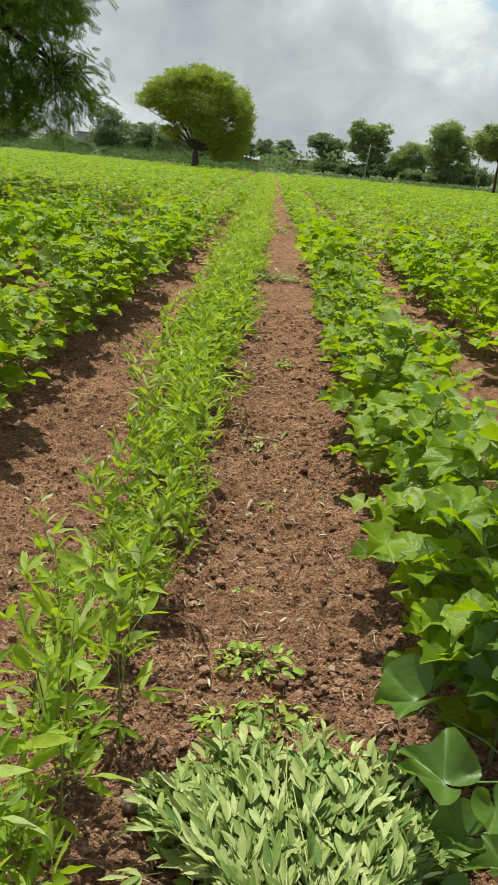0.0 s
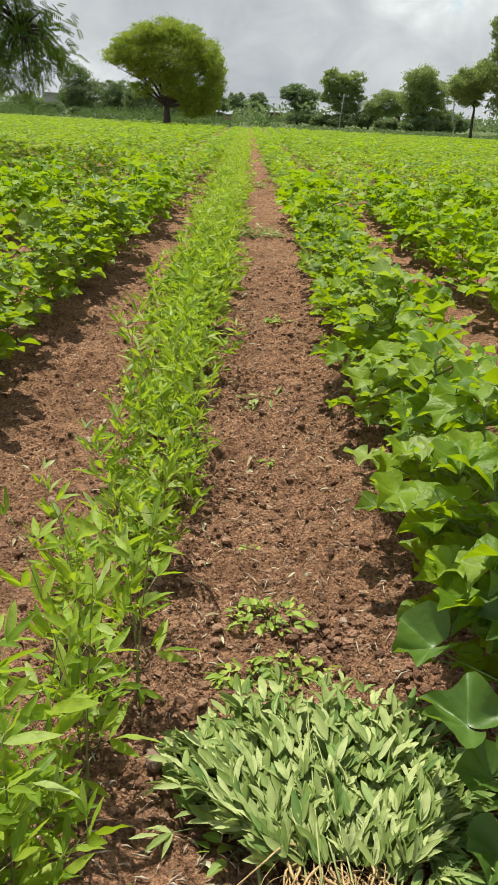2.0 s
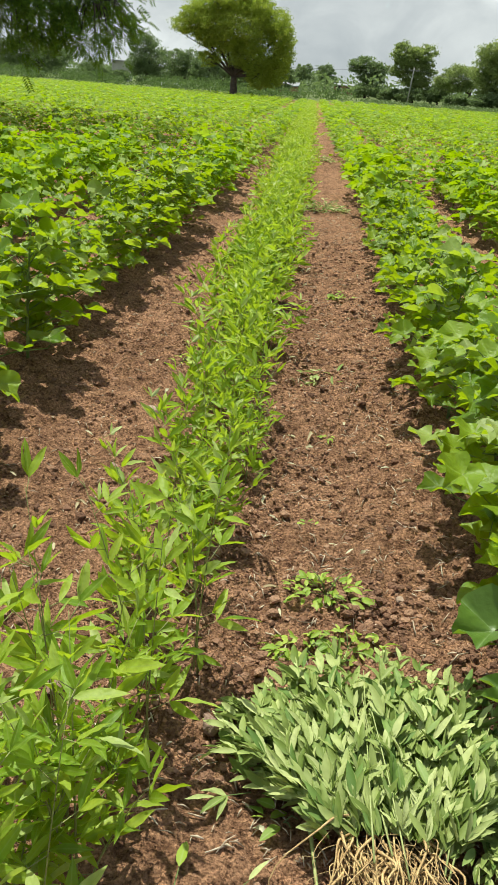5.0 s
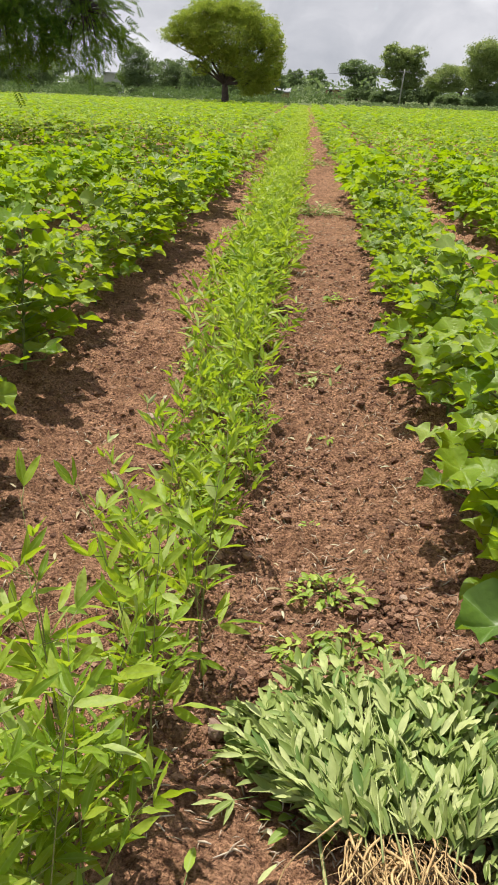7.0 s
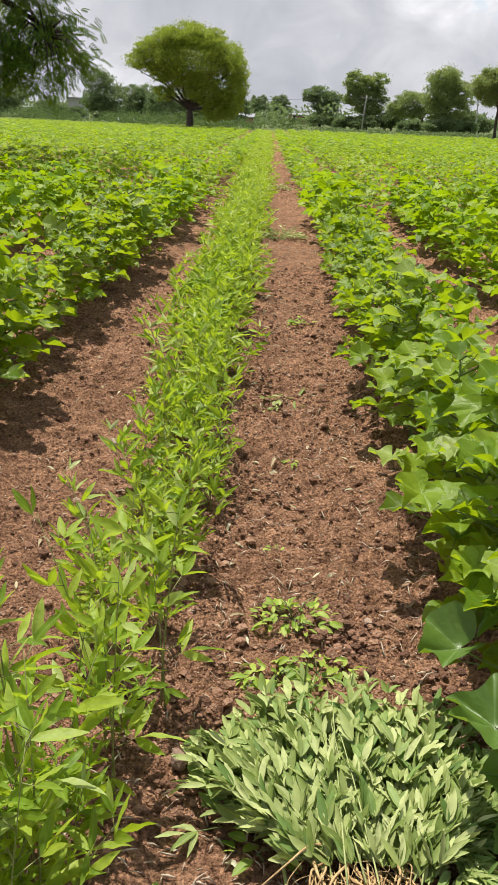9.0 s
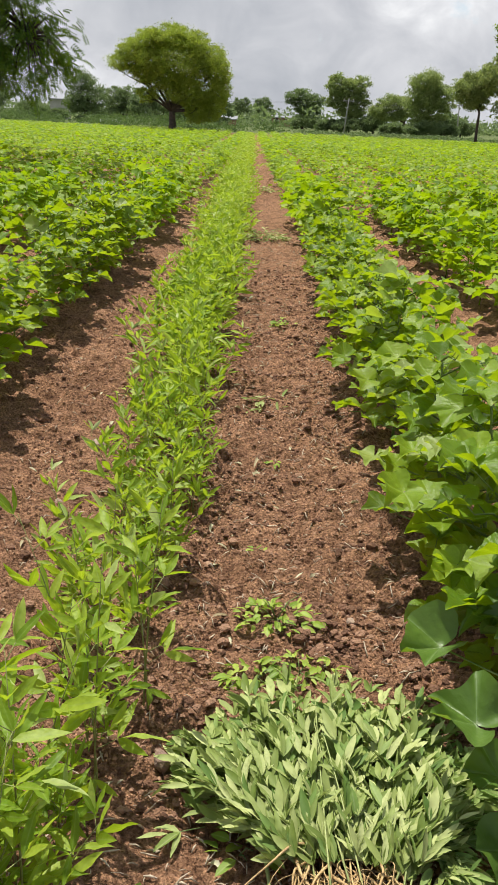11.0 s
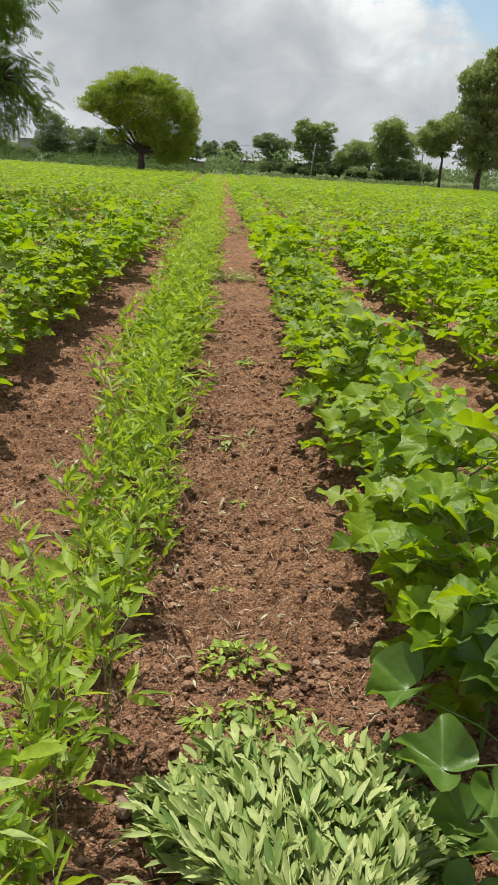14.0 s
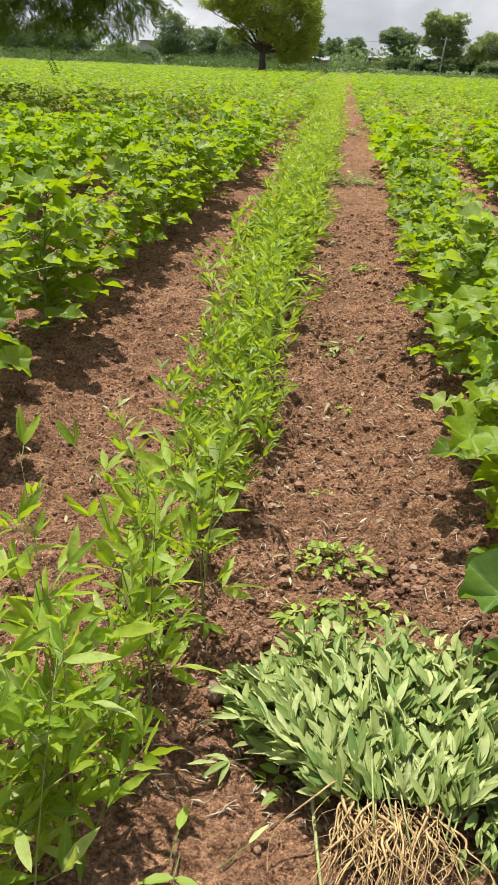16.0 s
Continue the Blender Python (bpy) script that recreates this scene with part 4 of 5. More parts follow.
def fallen_sprig(at, heading, leaves, label, mat_meshes):
    """A snapped-off stalk with a few leaflets lying flat."""
    ob = thing("fallen_sprig", on_ground(*at, 0.008), label, "sprig", "snapped sprigs on the soil")
    d = np.array([math.cos(heading), math.sin(heading), 0])
    v, t = tube([-d * 0.045 + [0, 0, 0.004], d * 0.0 + [0, 0, 0.006], d * 0.02 + [0, 0, 0.004]], [0.0012, 0.0012, 0.0008], 4)
    part("stem", mesh("stem", v, t, STEM), ob)
    for n, (turn, size) in enumerate(leaves):
        a = heading + turn
        tr = turns(np.array([[math.cos(a), math.sin(a), 0.10]]), np.array([[0.1 * (n - 1), 0.1, 1.0]]), [size])[0]
        part("leaf", mat_meshes[n % len(mat_meshes)], ob, matrix(tr, d * 0.02 * (n == 0) + [0, 0, 0.006]))


# ---- stones, clods and litter ----
ICO = bmesh.new()
bmesh.ops.create_icosphere(ICO, subdivisions=1, radius=1.0)
ICO_V = np.array([v.co[:] for v in ICO.verts])
ICO_T = np.array([[v.index for v in f.verts] for f in ICO.faces])
ICO.free()
ICO2 = bmesh.new()
bmesh.ops.create_icosphere(ICO2, subdivisions=2, radius=1.0)
ICO2_V = np.array([v.co[:] for v in ICO2.verts])
ICO2_T = np.array([[v.index for v in f.verts] for f in ICO2.faces])
ICO2.free()


def stone(at, size, mat, label, seed, name="stone"):
    r = np.random.default_rng(seed)
    v = ICO2_V.copy()
    for _ in range(9):                       # flat faces, as a broken stone has
        d = unit(r.normal(0, 1, 3))
        over = np.maximum(v @ d - r.uniform(0.55, 0.8), 0)
        v = v - over[:, None] * d
    v = v * np.array(size) * (1 + 0.05 * r.normal(0, 1, (len(v), 1)))
    ob = new(name, mesh(name, v, ICO2_T, mat, False))
    ob.matrix_basis = Matrix.Translation(on_ground(*at, size[2] * 0.45)) @ Matrix.Rotation(r.uniform(0, 6.28), 4, "Z")
    return tagged(ob, label, "stone", "stones lying in the field")


def build_litter():
    r = np.random.default_rng(51)
    stone((-0.185, 1.632), (0.027, 0.021, 0.027), STONE, "brown angular stone beside the pulled heap", 1)
    stone((-0.175, 1.575), (0.016, 0.014, 0.014), STONE, "small brown stone on dark soil", 2)
    stone((-0.623, 3.436), (0.045, 0.035, 0.028), PALE_STONE, "pale flat stone on the bare strip", 3)
    stone((0.245, 2.22), (0.016, 0.013, 0.012), PALE_STONE, "small pale pebble in the path", 4)
    stone((-0.52, 1.72), (0.045, 0.03, 0.02), STONE, "flat brown stone under pea stems", 5)
    stone((-0.66, 2.9), (0.018, 0.014, 0.012), PALE_STONE, "small pale pebble in the bare strip", 6)
    stone((0.02, 2.27), (0.012, 0.011, 0.010), PALE_STONE, "small pale pebble in the path", 7)
    # crumbs and clods of soil
    shapes = []
    for k in range(5):
        v = ICO_V * (1 + r.normal(0, 0.16, (len(ICO_V), 1)))
        shapes.append(v * [1, 0.85, 0.7])
    heap, lumps = Heap(), Heap()
    octa_v = np.array([(1, 0, 0), (-1, 0, 0), (0, 1, 0), (0, -1, 0), (0, 0, 1), (0, 0, -1)], float)
    octa_t = np.array([(0, 2, 4), (2, 1, 4), (1, 3, 4), (3, 0, 4), (2, 0, 5), (1, 2, 5), (3, 1, 5), (0, 3, 5)])
    crumbs = [(octa_v * (1 + r.normal(0, 0.28, (6, 1))) + r.normal(0, 0.15, (6, 3)), octa_t) for _ in range(6)]
    for k, (v, t) in enumerate([(v, ICO_T) for v in shapes] + crumbs):
        fine = k >= 5
        n = 3500 if fine else 2600
        y = np.where(r.random(n) < 0.06, 1.0, 1.5) + (4.6 if fine else 6.5) * r.random(n) ** (1.5 if fine else 1.35)
        u = np.where(r.random(n) < 0.6, r.uniform(-0.2, 0.6, n), r.uniform(-1.2, -0.2, n))
        if not fine:                                # a turned patch beside the weeds
            u[:70], y[:70] = 0.17 + 0.045 * r.normal(0, 1, 70), 2.15 + 0.06 * r.normal(0, 1, 70)
        x = u + DRIFT * (y - 2)
        s = np.clip(r.lognormal(-5.60, 0.42, n), 0.0020, 0.0080) if fine else np.clip(r.lognormal(-5.05, 0.52, n), 0.0035, 0.020)
        keep = smooth_noise(x * (5 if fine else 4), y * (5 if fine else 8), 6) + 0.5 * r.random(n) > (0.34 if fine else np.where(np.arange(n) < 70, -1.0, 0.68))
        x, y, s, n = x[keep], y[keep], s[keep], int(keep.sum())
        a = r.uniform(0, 6.28, n)
        z = np.zeros(n)
        tr = np.stack([np.stack([np.cos(a), -np.sin(a), z], -1), np.stack([np.sin(a), np.cos(a), z], -1), np.stack([z, z, z + 0.8], -1)], 1) * s[:, None, None]
        (heap if fine else lumps).many(v, t, tr, np.stack([x, y, ground_height(x, y) + s * 0.2], -1))
    tagged(new("soil_crumbs", heap.mesh("soil_crumbs", CLOD, False)), "loose dry crumbs of brown soil", "soil", kind="stuff")
    tagged(new("soil_clods", lumps.mesh("soil_clods", DAMP_CLOD, False)), "dark damp clods of turned soil", "soil", kind="stuff")
    heap = Heap()
    for k in range(2600):
        y = 1.35 + 9.5 * r.random() ** 1.7
        x = (r.uniform(-0.15, 0.45) if r.random() < 0.6 else r.uniform(-1.0, -0.15)) + DRIFT * (y - 2)
        a, n = r.uniform(0, 6.28), r.uniform(0.004, 0.016) * (2.2 if r.random() < 0.08 else 1)
        d = np.array([math.cos(a), math.sin(a), 0]) * n
        p = on_ground(x, y, 0.004)
        e0, e1 = on_ground(*(p - d)[:2], 0.004), on_ground(*(p + d)[:2], 0.005)
        heap.add(*tube(np.array([e0, p + [0, 0, 0.003], e1]), np.array([0.0009, 0.0016, 0.0008]) * r.uniform(0.7, 1.7), 3))
    tagged(new("straw_litter", heap.mesh("straw_litter", STRAW)), "short bits of dry straw strewn on soil", "straw", kind="stuff")
    # fallen leaflets
    spots = [(0.06, 2.52), (-0.14, 2.74), (-0.05, 3.0), (0.08, 2.92), (0.2, 5.2), (0.24, 5.15), (0.18, 4.75), (-0.02, 3.2), (0.01, 3.22), (0.36, 4.0), (-0.45, 3.6),
             (-0.08, 4.35), (0.22, 3.5), (0.13, 2.46), (-0.1, 2.35), (-0.07, 2.12), (-0.115, 2.18), (0.3, 2.9), (-0.06, 1.40), (-0.7, 2.6), (-0.57, 5.4), (0.28, 6.4), (0.05, 6.9)]
    spots += [(r.uniform(-0.12, 0.36) + DRIFT * y, y) for y in r.uniform(2.3, 6.5, 30)] + [(r.uniform(-0.95, -0.55), y) for y in r.uniform(2.2, 5.5, 14)]
    for x, y in spots:
        a = r.uniform(0, 6.28)
        s = r.uniform(0.03, 0.05)
        ob = new("fallen_leaflet", DRY_MESHES[r.integers(0, 3)])
        ob.matrix_basis = Matrix.Translation(on_ground(x, y, 0.008)) @ Matrix.Rotation(a, 4, "Z") @ Matrix.Rotation(r.normal(0, 0.2), 4, "X") @ Matrix.Diagonal((s, s, s, 1))
        tagged(ob, "pale dry leaflet fallen on brown soil", "leaf", "fallen leaflets on the path")


# ---- trees ----


def crown_arrays(lobes, count, leaf, seed, thin=0.45, tuft=0.14, clusters=42):
    """Leaves of a crown in tufts on and in its lobes (x, y, z, rx, ry, rz)."""
    r = np.random.default_rng(seed)
    lobes = np.array(lobes, float)
    share = lobes[:, 3] * lobes[:, 4] * lobes[:, 5]
    share = share ** 0.7 / (share ** 0.7).sum()
    heap = Heap()
    quad = np.array([(0, -0.5, 0), (thin * 0.5, 0, 0.08), (0, 0.5, 0), (-thin * 0.5, 0, 0.08)])
    tris = np.array([(0, 1, 2), (0, 2, 3)])
    for (x, y, z, rx, ry, rz), f in zip(lobes, share):
        k = max(8, int(clusters * f * len(lobes)))
        d = unit(r.normal(0, 1, (k, 3)))
        centre = d * (0.35 + 0.55 * r.random((k, 1)) ** 0.6) * [rx, ry, rz] + [x, y, z]
        n = int(count * f)
        pick = r.integers(0, k, n)
        fat = r.uniform(0.6, 1.4, k)[pick][:, None]
        p = centre[pick] + r.normal(0, 1, (n, 3)) * tuft * np.array([rx, ry, rz * 0.8]) * fat
        tip = unit(r.normal(0, 1, (n, 3)) + [0, 0, -0.2])
        up = unit(r.normal(0, 1.0, (n, 3)) + [0, -0.3, 1])
        heap.many(quad, tris, turns(tip, up, leaf * r.uniform(0.7, 1.3, n)), p)
    return heap


def tree(name, label, at, lobes, count, leaf, mat, trunk_r, fork, seed, thin=0.45, tuft=0.14, clusters=42, lean=(0.0, 0.0), group="trees beyond the field"):
    """A tapered trunk, limbs that reach into each lobe, and a crown of tufts."""
    r = np.random.default_rng(seed)
    ob = thing(name, at, label, "tree", group)
    top = np.array([lean[0], lean[1], fork])
    q = np.linspace(0, 1, 6)[:, None]
    line = np.array([0, 0, -0.15]) * (1 - q) + top * q + np.cumsum(r.normal(0, trunk_r * 0.15, (6, 3)), 0) * [1, 1, 0]
    v, t = tube(line, trunk_r * np.array([1.35, 1.05, 0.95, 0.9, 0.82, 0.7]), 8)
    part("trunk", mesh("trunk", v, t, BARK), ob)
    for x, y, z, rx, ry, rz in lobes:
        end = np.array([x, y, z + rz * 0.3])
        mid = (line[-1] + end) / 2 + r.normal(0, 0.12, 3) * [rx, ry, 0.2] + [0, 0, -0.1 * rz]
        heap = Heap()
        heap.add(*tube([line[-1], (line[-1] + mid) / 2, mid, end], trunk_r * np.array([0.5, 0.34, 0.22, 0.08]), 6))
        for _ in range(7):
            s = mid + (end - mid) * r.random()
            e = np.array([x, y, z]) + unit(r.normal(0, 1, 3)) * [rx, ry, rz] * 0.8
            heap.add(*tube([s, (s + e) / 2 + r.normal(0, 0.08, 3) * rx, e], trunk_r * np.array([0.15, 0.09, 0.04]), 4))
        part("limb", heap.mesh("limb", BARK), ob)
    part("crown", crown_arrays(lobes, count, leaf, seed + 1, thin, tuft, clusters).mesh("crown", mat, False), ob)
    return ob


def build_trees():
    # flat-topped thorn tree at the end of the rows
    tree("thorn_tree", "wide flat-topped thorn tree, feathery yellow-green, at the field's end", (-7.1, 75.3, 0),
         [(-3.94, 0, 4.98, 1.25, 1.6, 0.7), (-2.98, 0, 5.83, 1.54, 1.8, 0.94), (-1.54, 0, 6.58, 1.63, 2, 1.03), (0, 0, 6.86, 1.73, 2.2, 1.08), (1.54, 0, 6.49, 1.63, 2, 1.08), (2.78, 0, 5.64, 1.54, 1.9, 1.13), (3.65, 0, 4.51, 1.25, 1.7, 1.32),
          (3.74, 0, 3.1, 1.06, 1.6, 1.22), (3.26, -0.3, 1.88, 1.25, 1.5, 1.03), (0.58, -0.4, 4.79, 2.78, 2.2, 1.79), (-1.63, -0.3, 5.08, 1.82, 1.8, 1.22), (-1.92, -0.6, 2.63, 0.86, 0.8, 0.7), (1.44, -0.5, 2.91, 2.02, 1.5, 1.32),
          (-2.2, 0, 4.2, 1.5, 1.5, 0.9), (-0.58, -0.6, 3.76, 1.54, 1.2, 1.13), (2.21, 0, 1.5, 1.34, 1.2, 0.94)],
         72000, 0.19, ACACIA, 0.30, 1.5, 601, 0.34, 0.125, 110)
    # tall leafy tree and its slim neighbour
    tree("tall_tree", "tall dense dark-green tree with a short bare trunk", (21.8, 80.2, 0),
         [(0.8, 0, 9.7, 2.5, 2.2, 1.7), (1.0, 0, 10.9, 1.6, 1.5, 1.1), (-1.2, 0, 9.0, 1.6, 1.6, 1.3), (2.6, 0, 8.6, 1.6, 1.6, 1.6), (0.5, 0, 7.4, 2.8, 2.4, 1.7), (-1.5, 0, 5.6, 2.2, 2.0, 1.9), (1.3, 0, 5.0, 2.3, 2.2, 1.9), (0.1, 0, 3.0, 2.6, 2.2, 1.4), (3.4, 0, 4.7, 0.8, 0.8, 0.4), (3.1, 0, 6.6, 0.8, 0.9, 0.6)],
         50000, 0.23, BROADLEAF, 0.28, 2.0, 611, 0.5, 0.11, 80)
    tree("slim_tree", "slim tree with a thin trunk and loose crown", (19.0, 82.2, 0),
         [(-1.2, 0, 4.6, 1.4, 1.4, 1.3), (0.3, 0, 5.2, 1.3, 1.4, 1.2), (-0.6, 0, 3.6, 1.5, 1.3, 1.0), (-0.4, 0, 4.6, 1.5, 1.4, 1.3)], 20000, 0.19, BROADLEAF, 0.13, 2.6, 621, 0.5, 0.14, 36)
    tree("roadside_tree", "rounded green tree with an open crown", (19.6, 110.2, 0),
         [(-0.3, 0, 5.9, 2.3, 2.2, 1.6), (-1.4, 0, 4.2, 1.9, 1.9, 1.5), (1.5, 0, 4.3, 1.9, 1.9, 1.6), (0.3, 0, 2.6, 2.4, 2.0, 1.1), (0.0, 0, 4.4, 2.2, 2.0, 1.8), (-0.5, 0.3, 1.8, 1.8, 1.5, 0.8)], 26000, 0.23, BROADLEAF, 0.17, 1.5, 631, 0.5, 0.115, 56)
    tree("leaning_tree", "small pale tree on a leaning trunk", (18.6, 125.2, 0),
         [(-0.9, 0, 3.9, 2.0, 1.8, 1.2), (-2.6, 0, 3.2, 1.7, 1.6, 1.2), (0.7, 0, 3.3, 1.5, 1.4, 1.2), (-1.2, 0, 2.4, 2.0, 1.6, 0.9)], 14000, 0.22, BROADLEAF, 0.20, 1.6, 641, 0.45, 0.14, lean=(0.7, 0))
    tree("upright_tree", "upright tree with spreading limbs behind a leaning pole", (12.0, 130.2, 0),
         [(-1.4, 0, 6.0, 1.8, 1.8, 1.6), (1.2, 0, 6.2, 2.0, 1.8, 1.4), (-1.9, 0, 4.2, 1.6, 1.6, 1.2), (1.7, 0, 4.2, 1.6, 1.6, 1.4), (0.4, 0, 3.0, 2.6, 1.8, 1.2), (0.1, 0, 5.0, 2.2, 1.8, 1.6), (1.4, 0.2, 1.9, 1.8, 1.5, 0.9)], 26000, 0.24, BROADLEAF, 0.20, 1.8, 651, 0.5, 0.115, 56)
    tree("broad_tree", "broad tree with a dark lower crown", (6.9, 150.2, 0),
         [(-0.4, 0, 4.9, 2.3, 2.0, 1.2), (1.4, 0, 4.2, 2.0, 2.0, 1.5), (-2.2, 0, 4.4, 1.2, 1.4, 1.1), (1.0, 0, 2.4, 2.2, 2.0, 1.4), (0.2, 0, 3.6, 2.0, 1.8, 1.4)], 9000, 0.32, FAR_LEAF, 0.22, 1.6, 661, 0.5, 0.14, 36)
    for n, (x, y, s) in enumerate(((-4.0, 198.0, 1.0), (0.6, 201.0, 1.06))):
        tree("round_tree", "round dark-green tree far behind the field", (x, y, 0),
             [(0, 0, 3.6 * s, 2.3, 2.2, 1.9), (-1.2, 0, 2.6 * s, 1.9, 1.9, 1.6), (1.3, 0, 2.5 * s, 1.9, 1.9, 1.6)], 7000, 0.36, FAR_LEAF, 0.2, 1.2, 671 + n, 0.5, 0.14, 36)
    # trees behind the thorn tree and on the other side of the field
    tree("dense_tree", "tall dense tree in a clump beyond the field", (-22.3, 120.2, 0),
         [(-0.4, 0, 4.6, 1.8, 1.9, 1.5), (0.5, 0, 2.8, 2.5, 2.0, 1.7), (-1.1, 0, 2.3, 1.8, 1.8, 1.6), (0.2, -0.3, 1.0, 2.8, 1.8, 1.0)], 13000, 0.26, FAR_LEAF, 0.25, 1.2, 681)
    tree("dense_tree", "dense spreading tree in a clump beyond the field", (-18.6, 124.2, 0),
         [(-1.0, 0, 3.5, 2.2, 1.9, 1.3), (1.4, 0, 3.3, 2.2, 1.9, 1.3), (0.4, 0, 1.7, 3.6, 2.2, 1.3), (3.2, 0, 2.6, 1.8, 1.8, 1.5), (0.8, -0.3, 0.9, 3.6, 1.8, 0.9)], 13000, 0.26, FAR_LEAF, 0.25, 1.0, 683)
    tree("dense_tree", "dense dark tree low behind the thorn tree", (-12.0, 118.0, 0),
         [(-2.4, 0, 2.4, 2.0, 1.9, 1.6), (0.2, 0, 3.0, 2.0, 1.9, 1.7), (2.6, 0, 2.6, 2.0, 1.9, 1.6), (0, 0, 1.3, 4.2, 2.2, 1.2)], 12000, 0.28, FAR_LEAF, 0.25, 1.0, 685)
    tree("dense_tree", "dense dark tree low behind the thorn tree", (-6.2, 116.0, 0),
         [(-2.0, 0, 2.8, 2.0, 1.9, 1.7), (0.8, 0, 3.2, 2.0, 1.9, 1.8), (0, 0, 1.4, 3.2, 2.2, 1.3)], 11000, 0.28, FAR_LEAF, 0.25, 1.0, 687)
    tree("dense_tree", "large dark tree behind the overhanging branches", (-33.2, 110.2, 0),
         [(-1.5, 0, 3.4, 2.6, 2.4, 1.9), (2.0, 0, 2.6, 2.2, 2.2, 1.7), (0, 0, 1.6, 4.0, 2.4, 1.4)], 11000, 0.28, FAR_LEAF, 0.28, 1.0, 689)
    tree("dense_tree", "large dark tree behind the overhanging branches", (-40.0, 112.0, 0),
         [(-1.5, 0, 3.2, 2.6, 2.4, 1.9), (2.0, 0, 2.2, 2.2, 2.2, 1.6), (0, 0, 1.6, 4.0, 2.4, 1.4)], 9000, 0.30, FAR_LEAF, 0.28, 1.0, 691)
    for n, (x, y, w, h) in enumerate(((-33.7, 138.0, 2.7, 1.1), (-30.6, 139.0, 2.0, 0.8), (-27.0, 126.0, 1.5, 0.7), (38.8, 120.0, 3.0, 2.0), (44.5, 122.0, 3.6, 1.9), (50.0, 118.0, 3.6, 2.2), (19.2, 108.5, 2.4, 0.9), (21.9, 110.5, 2.0, 0.8), (12.3, 128.0, 2.4, 0.9), (9.6, 131.0, 2.0, 0.8), (6.9, 147.5, 2.6, 0.9), (17.0, 119.0, 2.0, 0.7), (24.5, 124.0, 2.2, 1.5), (15.5, 128.0, 2.0, 1.3), (27.5, 128.0, 2.2, 1.1))):
        tree("bushy_tree", "low bushy green tree along the field boundary", (x, y, 0),
             [(-w * 0.4, 0, h, w * 0.6, w * 0.6, h), (w * 0.35, 0, h * 1.15, w * 0.6, w * 0.6, h), (0, 0, h * 1.5, w * 0.5, w * 0.5, h * 0.7)], 4500, 0.28, FAR_LEAF, 0.15, h * 0.5, 701 + n)


def build_woods():
    """Low woods along the skyline and scrub at the field's end, past counting."""
    r = np.random.default_rng(81)
    lobes = []
    for _ in range(330):
        y = r.uniform(145, 250)
        x = r.uniform(-0.62, 0.72) * y
        h = r.uniform(0.8, 1.9)
        lobes.append((x, y, h, r.uniform(2.0, 4.2), 3, h))
    tagged(new("distant_woods", crown_arrays(lobes, 28000, 0.66, 82, 0.6, 0.2, 9).mesh("distant_woods", FAR_LEAF, False)), "hazy line of distant low woods", "woods", kind="stuff")
    lobes = []
    for _ in range(120):
        lobes.append((r.uniform(3, 62), 91 + r.normal(0, 4), 0.22, r.uniform(0.8, 2.2), 0.9, r.uniform(0.15, 0.32)))
    tagged(new("boundary_scrub", crown_arrays(lobes, 24000, 0.17, 83, 0.5, 0.25, 9).mesh("boundary_scrub", HEDGE, False)), "pale weedy scrub along the field's far edge", "scrub", kind="stuff")
    lobes = []
    for _ in range(120):
        tall = r.uniform(0.35, 0.8)
        lobes.append((r.uniform(-56, 3), 97 + r.normal(0, 6), tall * 0.8, r.uniform(0.9, 2.4), 0.9, tall))
    tagged(new("boundary_bushes", crown_arrays(lobes, 26000, 0.20, 84, 0.5, 0.22, 9).mesh("boundary_bushes", BUSH, False)), "dark low bushes along the field's far edge", "bushes", kind="stuff")


